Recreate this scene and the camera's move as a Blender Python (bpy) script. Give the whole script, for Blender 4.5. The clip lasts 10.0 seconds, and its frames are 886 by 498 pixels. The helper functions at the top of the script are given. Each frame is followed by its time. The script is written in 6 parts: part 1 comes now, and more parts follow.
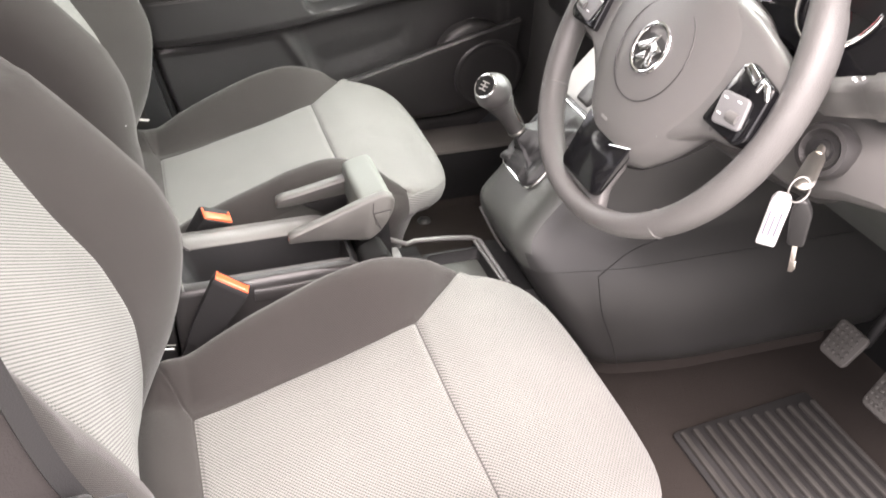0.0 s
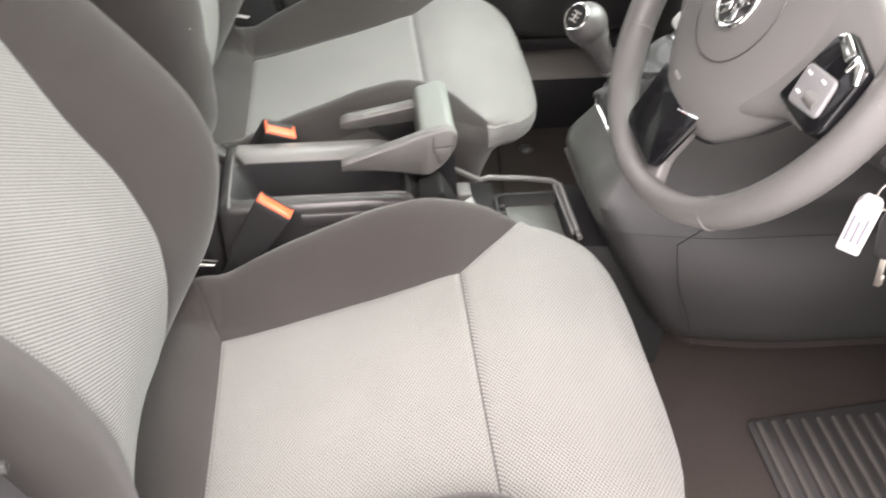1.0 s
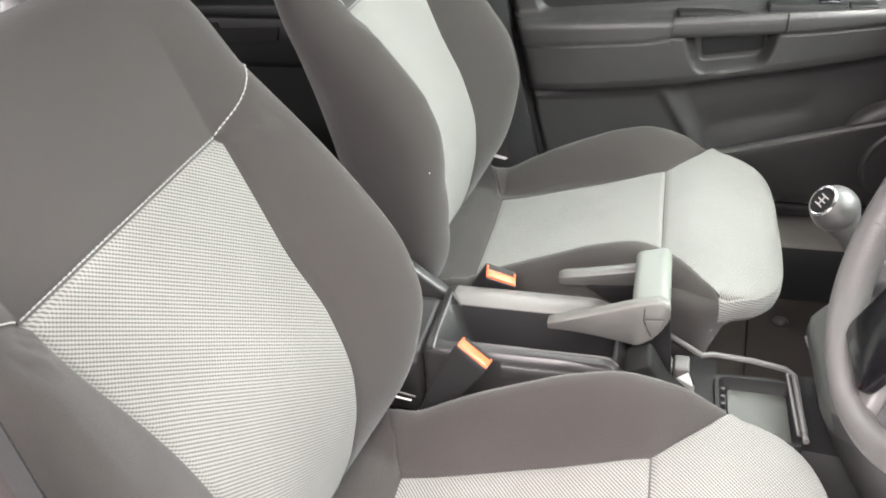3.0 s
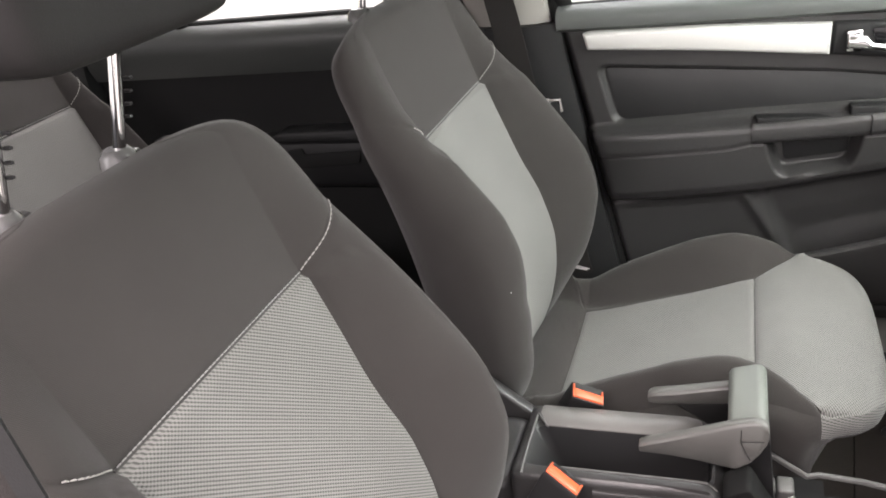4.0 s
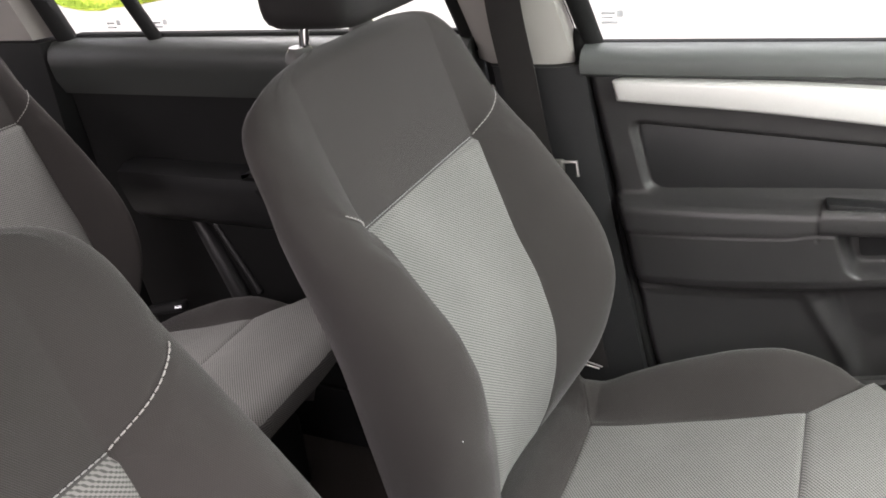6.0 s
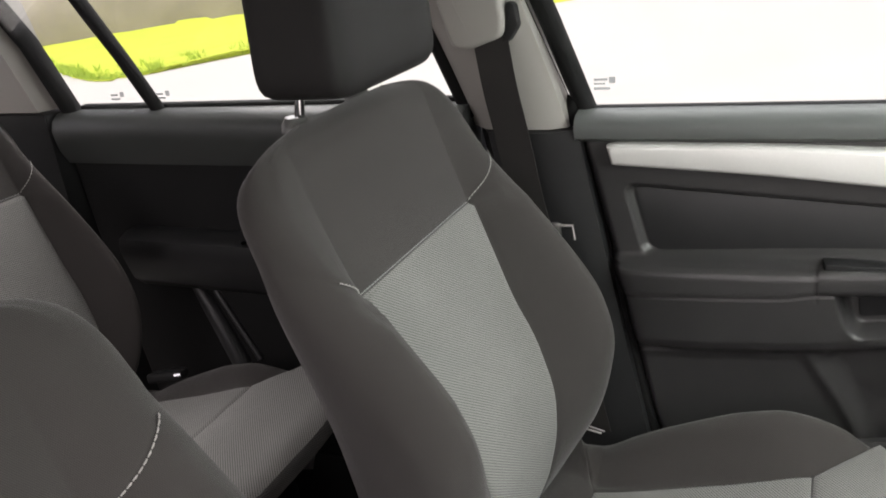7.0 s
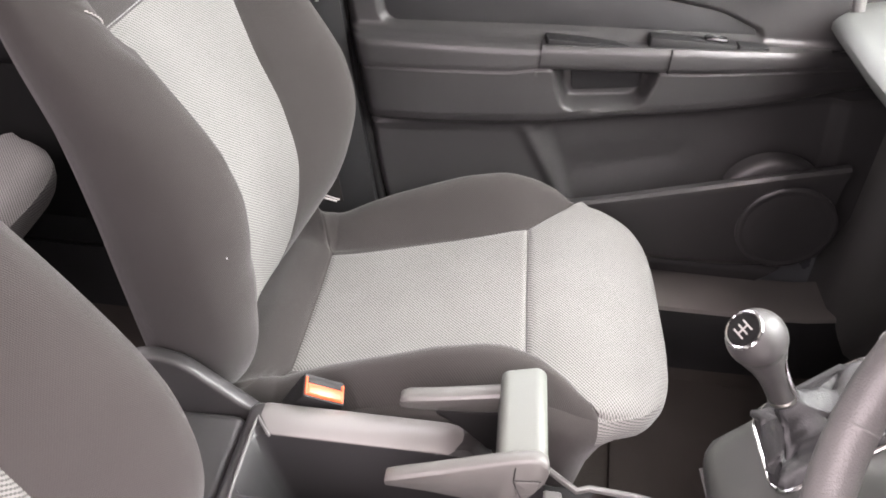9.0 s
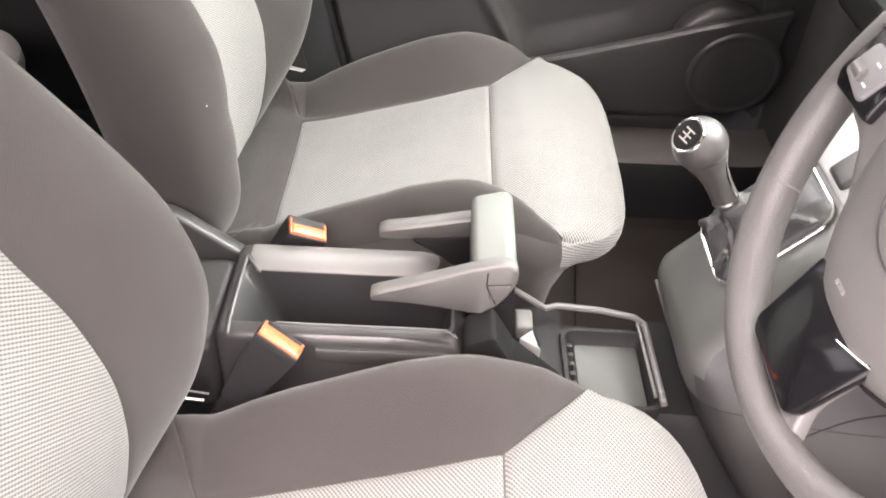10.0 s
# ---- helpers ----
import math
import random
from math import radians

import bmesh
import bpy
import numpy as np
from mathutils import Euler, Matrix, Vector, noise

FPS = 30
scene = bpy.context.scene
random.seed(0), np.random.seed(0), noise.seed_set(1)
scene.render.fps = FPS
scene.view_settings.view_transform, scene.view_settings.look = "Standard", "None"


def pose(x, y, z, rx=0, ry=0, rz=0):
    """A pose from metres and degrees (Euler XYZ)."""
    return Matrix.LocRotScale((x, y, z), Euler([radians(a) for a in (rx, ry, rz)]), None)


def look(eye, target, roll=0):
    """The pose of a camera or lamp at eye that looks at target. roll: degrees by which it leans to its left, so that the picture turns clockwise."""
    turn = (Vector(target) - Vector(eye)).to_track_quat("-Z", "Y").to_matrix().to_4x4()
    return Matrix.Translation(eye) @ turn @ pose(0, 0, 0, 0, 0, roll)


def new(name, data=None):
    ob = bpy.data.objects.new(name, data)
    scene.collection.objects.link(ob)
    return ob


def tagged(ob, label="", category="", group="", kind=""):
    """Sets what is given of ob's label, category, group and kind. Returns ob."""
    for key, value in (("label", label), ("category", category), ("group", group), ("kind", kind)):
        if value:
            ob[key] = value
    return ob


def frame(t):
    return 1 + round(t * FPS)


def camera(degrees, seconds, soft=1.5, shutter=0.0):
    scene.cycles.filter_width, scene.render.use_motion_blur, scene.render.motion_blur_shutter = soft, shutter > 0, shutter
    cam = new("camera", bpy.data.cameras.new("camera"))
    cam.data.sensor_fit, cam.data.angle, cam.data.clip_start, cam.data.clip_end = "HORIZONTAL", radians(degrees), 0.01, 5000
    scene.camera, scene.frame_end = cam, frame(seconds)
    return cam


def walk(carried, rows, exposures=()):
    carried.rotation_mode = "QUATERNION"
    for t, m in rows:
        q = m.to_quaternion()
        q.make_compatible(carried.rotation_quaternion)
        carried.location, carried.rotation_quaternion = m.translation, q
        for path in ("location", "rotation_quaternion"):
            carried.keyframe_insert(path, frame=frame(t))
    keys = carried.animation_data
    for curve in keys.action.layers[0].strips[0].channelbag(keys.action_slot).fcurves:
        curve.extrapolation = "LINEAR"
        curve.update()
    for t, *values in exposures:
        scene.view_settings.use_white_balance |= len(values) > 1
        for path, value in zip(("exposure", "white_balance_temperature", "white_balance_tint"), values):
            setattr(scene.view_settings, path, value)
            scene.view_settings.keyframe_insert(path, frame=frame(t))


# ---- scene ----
cam = camera(55.5, 10.0, soft=1.7, shutter=0.2)
PATH = [
    (0, (0.031, -1.013, 1.411), (0.596, 0.534, 0.277), 2.5),
    (0.2, (0.056, -1.010, 1.409), (0.469, 0.200, 0.447), 1.4),
    (0.5, (0.097, -0.972, 1.393), (0.607, 0.476, 0.112), 4.0),
    (0.8, (0.129, -0.929, 1.409), (0.455, 0.247, 0.374), 4.5),
    (1, (0.18, -0.938, 1.404), (0.377, 0.547, 0.079), 1.8),
    (1.2, (0.235, -0.954, 1.396), (0.231, 0.181, 0.268), 0.4),
    (1.5, (0.287, -0.955, 1.401), (0.306, 0.511, 0.04), 5.0),
    (1.8, (0.284, -0.944, 1.391), (0.277, 0.231, 0.305), 5.9),
    (2, (0.292, -0.922, 1.396), (0.224, 0.553, 0.048), 5.4),
    (2.2, (0.294, -0.908, 1.419), (0.147, 0.292, 0.371), 2.4),
    (2.5, (0.285, -0.898, 1.419), (-0.048, 0.656, 0.206), -1.3),
    (2.8, (0.274, -0.888, 1.430), (-0.056, 0.379, 0.510), -2.6),
    (3, (0.275, -0.889, 1.432), (-0.185, 0.724, 0.342), -3.9),
    (3.2, (0.276, -0.889, 1.439), (-0.248, 0.735, 0.395), -5.5),
    (4.3, (0.271, -0.855, 1.461), (-0.4, 0.829, 0.616), -8.3),
    (4.5, (0.258, -0.802, 1.451), (-0.381, 0.878, 0.574), -7.1),
    (4.8, (0.233, -0.717, 1.440), (-0.233, 0.636, 0.725), -5.9),
    (5, (0.228, -0.669, 1.436), (-0.364, 1.019, 0.542), -5.8),
    (5.2, (0.247, -0.624, 1.439), (-0.442, 1.041, 0.573), -6.8),
    (6.3, (0.299, -0.499, 1.446), (-0.514, 1.111, 0.581), -6.2),
    (6.5, (0.301, -0.5, 1.447), (-0.506, 1.169, 0.696), -5.8),
    (6.8, (0.299, -0.507, 1.459), (-0.368, 0.836, 0.902), -6.6),
    (7, (0.306, -0.504, 1.449), (-0.523, 1.162, 0.717), -6.9),
    (7.3, (0.297, -0.515, 1.434), (-0.263, 0.828, 0.768), -5.0),
    (7.5, (0.294, -0.511, 1.425), (-0.292, 1.163, 0.501), -3.1),
    (7.8, (0.284, -0.514, 1.411), (-0.107, 0.825, 0.628), -1.8),
    (8, (0.279, -0.51, 1.412), (-0.147, 1.153, 0.386), -0.5),
    (8.2, (0.269, -0.515, 1.404), (-0.026, 0.815, 0.564), 0.2),
    (8.5, (0.257, -0.522, 1.397), (0.013, 1.132, 0.299), 2.7),
    (8.8, (0.242, -0.539, 1.395), (0.128, 0.775, 0.489), 3.9),
    (9, (0.224, -0.556, 1.389), (0.151, 1.086, 0.25), 4.7),
    (9.3, (0.211, -0.576, 1.381), (0.206, 0.722, 0.445), 5.3),
    (9.5, (0.198, -0.607, 1.376), (0.23, 0.988, 0.17), 4.8),
    (9.8, (0.220, -0.638, 1.366), (0.240, 0.596, 0.348), 3.6),
    (10, (0.227, -0.664, 1.363), (0.249, 0.854, 0.06), 3.2),
]
walk(cam, [(t, look(eye, target, roll)) for t, eye, target, roll in PATH], [(0, 2.14, 6960, 23), (0.6, 2.03, 6940, 23), (1.0, 1.95, 6850, 20), (1.5, 1.93, 6820, 18), (2, 1.9, 6800, 18), (2.5, 1.96, 6790, 18), (3.2, 2.26, 6740, 19), (4.4, 1.1, 6880, 24), (5.1, 1.12, 6880, 24), (6.5, 1.38, 6760, 24), (7, 0.88, 6820, 22), (7.5, 1.39, 6690, 33), (8, 1.98, 6770, 34), (8.5, 2.03, 6830, 36), (9, 2.2, 6860, 31), (9.5, 2.45, 6960, 28), (10, 2.45, 7000, 27)])

# ---- light ----
world = bpy.data.worlds.new("overcast_sky")
scene.world = world
world.use_nodes = True
_nt = world.node_tree
_sky = _nt.nodes.new("ShaderNodeTexSky")
_sky.sky_type = "NISHITA"
_sky.sun_disc = False
_sky.sun_elevation, _sky.sun_rotation = radians(60), radians(172)
_sky.air_density, _sky.dust_density = 1.0, 4.0
_hsv = _nt.nodes.new("ShaderNodeHueSaturation")
_hsv.inputs["Saturation"].default_value = 0.25
_nt.links.new(_sky.outputs[0], _hsv.inputs["Color"])
_nt.links.new(_hsv.outputs[0], _nt.nodes["Background"].inputs["Color"])
_nt.nodes["Background"].inputs["Strength"].default_value = 0.15
sun_data = bpy.data.lights.new("sun", "SUN")
sun_data.energy, sun_data.angle, sun_data.color = 1.1, radians(35), (1.0, 0.965, 0.925)
sun = new("sun", sun_data)
sun.matrix_world = look((-1.3, -2.9, 5.0), (0, 0, 0))


def sky_opening(name, eye, target, wide, high, power, tint):
    """The sky's light in one opening of the car."""
    lamp = bpy.data.lights.new(name, "AREA")
    lamp.shape, lamp.size, lamp.size_y = "RECTANGLE", wide, high
    lamp.energy, lamp.color = power, tint
    ob = new(name, lamp)
    ob.matrix_world = look(eye, target)


sky_opening("door_opening_light", (0.02, -1.50, 2.15), (0.30, -0.25, 0.50), 1.7, 1.3, 13.5, (1.0, 0.97, 0.95))
sky_opening("windscreen_light", (1.02, 0.22, 1.50), (0.40, 0.30, 0.75), 0.90, 0.50, 7.6, (0.85, 1.0, 0.925))
sky_opening("side_window_light", (0.25, 1.15, 1.72), (0.20, 0.2, 0.75), 1.0, 0.5, 3.4, (0.90, 1.0, 0.97))
sky_opening("rear_window_light", (-0.75, 1.15, 1.72), (-0.70, 0.2, 0.70), 0.9, 0.5, 5.5, (0.96, 1.0, 0.97))
sky_opening("rear_right_window_light", (-1.10, -1.10, 1.62), (-1.0, 0.35, 0.80), 0.8, 0.45, 3.5, (0.97, 1.0, 0.97))


# ---- materials ----
def material(name, base, rough=0.6, metal=0.0, spec=0.5):
    m = bpy.data.materials.new(name)
    m.use_nodes = True
    b = m.node_tree.nodes["Principled BSDF"]
    b.inputs["Base Color"].default_value = (*base, 1)
    b.inputs["Roughness"].default_value = rough
    b.inputs["Metallic"].default_value = metal
    b.inputs["Specular IOR Level"].default_value = spec
    return m, m.node_tree, b


def node(nt, kind, **values):
    n = nt.nodes.new(kind)
    for key, value in values.items():
        if key in n.inputs:
            n.inputs[key].default_value = value
    return n


def mottled(m, nt, b, base, amount, scale, grain_scale, bump, rough_var=0.1, coords="Object"):
    """Broad stains, fine grain and a fine relief."""
    tc = nt.nodes.new("ShaderNodeTexCoord")
    broad = node(nt, "ShaderNodeTexNoise", Scale=scale, Detail=4.0)
    fine = node(nt, "ShaderNodeTexNoise", Scale=grain_scale, Detail=2.0)
    for n in (broad, fine):
        nt.links.new(tc.outputs[coords], n.inputs["Vector"])
    mix = nt.nodes.new("ShaderNodeMix")
    mix.data_type = "RGBA"
    lo = [c * (1 - amount) for c in base]
    hi = [min(1, c * (1 + amount)) for c in base]
    mix.inputs[6].default_value, mix.inputs[7].default_value = (*lo, 1), (*hi, 1)
    add = nt.nodes.new("ShaderNodeMath")
    add.operation = "MULTIPLY_ADD"
    add.inputs[1].default_value, add.inputs[2].default_value = 0.5, 0.25
    nt.links.new(fine.outputs["Fac"], add.inputs[0])
    avg = nt.nodes.new("ShaderNodeMath")
    avg.operation = "MULTIPLY_ADD"
    avg.inputs[1].default_value = 0.5
    nt.links.new(broad.outputs["Fac"], avg.inputs[0])
    half = nt.nodes.new("ShaderNodeMath")
    half.operation = "MULTIPLY"
    half.inputs[1].default_value = 0.5
    nt.links.new(add.outputs[0], half.inputs[0])
    nt.links.new(half.outputs[0], avg.inputs[2])
    nt.links.new(avg.outputs[0], mix.inputs[0])
    nt.links.new(mix.outputs[2], b.inputs["Base Color"])
    rr = nt.nodes.new("ShaderNodeMapRange")
    r0 = b.inputs["Roughness"].default_value
    rr.inputs[3].default_value, rr.inputs[4].default_value = max(0.02, r0 - rough_var), min(1, r0 + rough_var)
    nt.links.new(broad.outputs["Fac"], rr.inputs[0])
    nt.links.new(rr.outputs[0], b.inputs["Roughness"])
    bp = node(nt, "ShaderNodeBump", Strength=bump, Distance=0.001)
    nt.links.new(fine.outputs["Fac"], bp.inputs["Height"])
    nt.links.new(bp.outputs[0], b.inputs["Normal"])
    return m


def plain(name, base, rough=0.6, metal=0.0, amount=0.12, scale=9, grain=900, bump=0.25, spec=0.5):
    return mottled(*material(name, base, rough, metal, spec), base, amount, scale, grain, bump)


def woven(name, dark, light, pitch_u, pitch_v, share, rough=0.95, shift=True):
    """Cloth with rows of light threads over a dark ground, along the sheet's own u and v in metres."""
    m, nt, b = material(name, light, rough, 0, 0.2)
    uv = nt.nodes.new("ShaderNodeUVMap")
    uv.uv_map = "cloth"
    sep = nt.nodes.new("ShaderNodeSeparateXYZ")
    nt.links.new(uv.outputs[0], sep.inputs[0])

    def wave(src, pitch, extra=None):
        k = nt.nodes.new("ShaderNodeMath")
        k.operation = "MULTIPLY"
        k.inputs[1].default_value = 2 * math.pi / pitch
        nt.links.new(src, k.inputs[0])
        out = k.outputs[0]
        if extra is not None:
            a = nt.nodes.new("ShaderNodeMath")
            a.operation = "ADD"
            nt.links.new(out, a.inputs[0])
            nt.links.new(extra, a.inputs[1])
            out = a.outputs[0]
        s = nt.nodes.new("ShaderNodeMath")
        s.operation = "SINE"
        nt.links.new(out, s.inputs[0])
        return s.outputs[0]

    a = wave(sep.outputs[0], pitch_u)
    c = wave(sep.outputs[1], pitch_v)
    mul = nt.nodes.new("ShaderNodeMath")
    mul.operation = "MULTIPLY" if shift else "ADD"
    nt.links.new(a, mul.inputs[0])
    nt.links.new(c, mul.inputs[1])
    # threads step sideways row by row, so that one diagonal reads stronger
    both = nt.nodes.new("ShaderNodeVectorMath")
    both.operation = "DOT_PRODUCT"
    both.inputs[1].default_value = (2 * math.pi / pitch_u, 2 * math.pi / pitch_v, 0)
    nt.links.new(uv.outputs[0], both.inputs[0])
    twill = nt.nodes.new("ShaderNodeMath")
    twill.operation = "COSINE"
    nt.links.new(both.outputs["Value"], twill.inputs[0])
    lean = nt.nodes.new("ShaderNodeMath")
    lean.operation = "MULTIPLY_ADD"
    lean.inputs[1].default_value = -0.45 if shift else 0.0
    nt.links.new(twill.outputs[0], lean.inputs[0])
    nt.links.new(mul.outputs[0], lean.inputs[2])
    mul = lean
    fac = nt.nodes.new("ShaderNodeMapRange")
    fac.inputs[1].default_value, fac.inputs[2].default_value = -share - 0.35, -share + 0.35
    nt.links.new(mul.outputs[0], fac.inputs[0])
    tc = nt.nodes.new("ShaderNodeTexCoord")
    broad = node(nt, "ShaderNodeTexNoise", Scale=7.0, Detail=5.0)
    nt.links.new(tc.outputs["Object"], broad.inputs["Vector"])
    mix = nt.nodes.new("ShaderNodeMix")
    mix.data_type = "RGBA"
    mix.inputs[6].default_value, mix.inputs[7].default_value = (*dark, 1), (*light, 1)
    nt.links.new(fac.outputs[0], mix.inputs[0])
    tone = nt.nodes.new("ShaderNodeMix")
    tone.data_type, tone.blend_type = "RGBA", "MULTIPLY"
    tone.inputs[0].default_value = 1.0
    ramp = nt.nodes.new("ShaderNodeMapRange")
    ramp.inputs[1].default_value, ramp.inputs[2].default_value = 0.3, 0.7
    ramp.inputs[3].default_value, ramp.inputs[4].default_value = 0.88, 1.0
    nt.links.new(broad.outputs["Fac"], ramp.inputs[0])
    nt.links.new(mix.outputs[2], tone.inputs[6])
    nt.links.new(ramp.outputs[0], tone.inputs[7])
    nt.links.new(tone.outputs[2], b.inputs["Base Color"])
    bp = node(nt, "ShaderNodeBump", Strength=0.35, Distance=0.001)
    nt.links.new(fac.outputs[0], bp.inputs["Height"])
    nt.links.new(bp.outputs[0], b.inputs["Normal"])
    b.inputs["Sheen Weight"].default_value = 0.15
    return m


CLOTH_LIGHT = woven("woven_grey_cloth", (0.080, 0.080, 0.076), (0.207, 0.205, 0.194), 0.0056, 0.0044, 0.25)
CLOTH_DARK = woven("charcoal_ribbed_cloth", (0.0310, 0.0283, 0.0268), (0.0470, 0.0429, 0.0407), 0.0019, 0.0030, 0.0)
PLASTIC = plain("charcoal_grained_plastic", (0.037, 0.036, 0.036), 0.33)
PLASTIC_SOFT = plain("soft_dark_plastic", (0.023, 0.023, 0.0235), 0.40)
PLASTIC_GREY = plain("mid_grey_plastic", (0.120, 0.118, 0.115), 0.31)
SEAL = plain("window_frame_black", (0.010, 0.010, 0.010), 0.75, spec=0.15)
PLASTIC_BLACK = plain("black_plastic", (0.016, 0.016, 0.0165), 0.5, spec=0.25)
HEAD = plain("black_headrest_cover", (0.0105, 0.0096, 0.0094), 0.7, spec=0.3)
RAIL = plain("padded_door_top", (0.095, 0.102, 0.098), 0.4)
GLOSS = plain("piano_black", (0.006, 0.006, 0.007), 0.06, amount=0.05, bump=0.0)
LEATHER = plain("worn_leather", (0.092, 0.090, 0.088), 0.42, grain=700, bump=0.5)
SILVER = plain("brushed_silver_paint", (0.72, 0.71, 0.69), 0.36, 0.4, grain=300, bump=0.1)
CHROME = plain("chrome", (0.85, 0.85, 0.85), 0.08, 1.0, amount=0.04, bump=0.0)
STEEL = plain("worn_steel", (0.5, 0.49, 0.47), 0.3, 1.0)
ORANGE = plain("orange_button", (0.70, 0.105, 0.034), 0.32, amount=0.1, bump=0.1)
CARPET = plain("dark_carpet", (0.039, 0.033, 0.030), 0.95, amount=0.42, scale=7, grain=500, bump=1.0, spec=0.1)
RUBBER = plain("rubber_mat", (0.034, 0.033, 0.033), 0.6, amount=0.3)
PILLAR = plain("pale_pillar_plastic", (0.30, 0.285, 0.265), 0.5)
LINER = plain("pale_headliner", (0.50, 0.48, 0.45), 0.9, grain=400, bump=0.5)
WEB = plain("seat_belt_webbing", (0.026, 0.0235, 0.0228), 0.8, grain=600, bump=0.5, spec=0.15)
THREAD = plain("pale_thread", (0.36, 0.345, 0.33), 0.8, amount=0.1)
PIPE = plain("dark_piping", (0.05, 0.047, 0.046), 0.7)
TAGWHITE = plain("white_card_tag", (0.75, 0.74, 0.76), 0.4, amount=0.06)
MARK = plain("faint_glass_mark", (0.55, 0.55, 0.57), 0.6)
INK = plain("grey_ink", (0.22, 0.21, 0.26), 0.6)
PRINT = plain("pale_print", (0.30, 0.30, 0.29), 0.6)
BRASS = plain("warm_key_metal", (0.86, 0.83, 0.76), 0.34, 1.0)
RED = plain("red_needle", (0.6, 0.02, 0.02), 0.4)
PAINT = plain("car_paint", (0.18, 0.19, 0.2), 0.3, 0.4)
GRASS = plain("grass_blades", (0.48, 0.57, 0.055), 0.9, amount=0.4, scale=1.5, grain=40, bump=1.0)
TUFT = plain("long_grass_blades", (0.30, 0.44, 0.045), 0.8, amount=0.4, scale=3, grain=60)
ROADM = plain("pale_road", (0.52, 0.525, 0.49), 0.9, amount=0.15, scale=1.2, grain=90, bump=0.6)
STONE = plain("weathered_wall", (0.30, 0.275, 0.24), 0.9, amount=0.75, scale=1.1, grain=30, bump=1.0)
glass_m, _gn, _gb = material("window_glass", (0.95, 0.97, 0.96), 0.0, 0, 0.5)
_gb.inputs["Transmission Weight"].default_value = 1.0
_gb.inputs["IOR"].default_value = 1.0 + 0.45
GLASS = glass_m


# ---- building helpers ----
ORIGIN = {}


def thing(name, at, label, category, group="", kind=""):
    ob = new(name)
    ob.location = at
    ob.empty_display_size = 0.05
    ORIGIN[ob.name] = Vector(at)
    return tagged(ob, label, category, group, kind)


def finish(me, mat, smooth):
    me.materials.append(mat)
    if smooth:
        me.shade_smooth()
        me.set_sharp_from_angle(angle=radians(smooth))


def part(name, geo, mat, parent, label="", smooth=40, at=None):
    """One mesh under a thing or part; geo is a bmesh, or (points, faces) or (points, faces, cloth coordinates), in the car's own metres."""
    base = ORIGIN[parent.name] if parent is not None else Vector((0, 0, 0))
    spot = Vector(at) if at is not None else base
    me = bpy.data.meshes.new(name)
    if isinstance(geo, tuple):
        pts = np.asarray(geo[0], float).reshape(-1, 3) - np.array(spot)
        me.from_pydata(pts.tolist(), [], [tuple(int(i) for i in f) for f in geo[1]])
        if len(geo) > 2:
            lay = me.uv_layers.new(name="cloth")
            uv = np.asarray(geo[2]).reshape(-1, 2)
            idx = np.empty(len(me.loops), dtype=np.int32)
            me.loops.foreach_get("vertex_index", idx)
            lay.data.foreach_set("uv", uv[idx].ravel().astype(np.float32))
        me.update()
        soft_normals = geo[3] if len(geo) > 3 else None
    else:
        soft_normals = None
        bmesh.ops.translate(geo, verts=geo.verts, vec=-spot)
        bmesh.ops.recalc_face_normals(geo, faces=geo.faces)
        geo.to_mesh(me)
        geo.free()
    finish(me, mat, smooth if soft_normals is None else 180)
    if soft_normals is not None:
        me.normals_split_custom_set_from_vertices(np.asarray(soft_normals, float).tolist())
    ob = new(name, me)
    if parent is not None:
        ob.parent = parent
        ob.location = spot - base
    else:
        ob.location = spot
    ORIGIN[ob.name] = spot
    if label:
        ob["label"] = label
    return ob


def lone(name, geo, mat, at, label, category, group="", kind="", smooth=40):
    """A thing of one mesh."""
    return tagged(part(name, geo, mat, None, smooth=smooth, at=at), label, category, group, kind)


def curve_of(xs, ys):
    """A smooth curve through the given points (monotone cubic), for arrays."""
    xs, ys = np.asarray(xs, float), np.asarray(ys, float)
    d = np.diff(ys) / np.diff(xs)
    s = np.zeros_like(ys)
    s[1:-1] = np.where(d[1:] * d[:-1] > 0, 2 * d[1:] * d[:-1] / (d[1:] + d[:-1] + 1e-12), 0)
    s[0], s[-1] = d[0], d[-1]

    def at(x):
        x = np.clip(np.asarray(x, float), xs[0], xs[-1])
        i = np.clip(np.searchsorted(xs, x) - 1, 0, len(xs) - 2)
        h = xs[i + 1] - xs[i]
        t = (x - xs[i]) / h
        return (ys[i] * (1 + 2 * t) * (1 - t) ** 2 + s[i] * h * t * (1 - t) ** 2 + ys[i + 1] * t * t * (3 - 2 * t) + s[i + 1] * h * t * t * (t - 1))

    return at


def grid_faces(n, m, keep=None, flip=False):
    out = []
    for i in range(n - 1):
        for j in range(m - 1):
            if keep is None or keep[i, j]:
                f = (i * m + j, (i + 1) * m + j, (i + 1) * m + j + 1, i * m + j + 1)
                out.append(f[::-1] if flip else f)
    return out


def grid_normals(P, inner):
    """Normals of a whole grid of points, away from the points inner, so that pieces cut from it meet smoothly."""
    n = np.cross(np.gradient(P, axis=0), np.gradient(P, axis=1))
    n /= np.linalg.norm(n, axis=-1, keepdims=True) + 1e-12
    return n if np.median(((P - inner) * n).sum(-1)) > 0 else -n


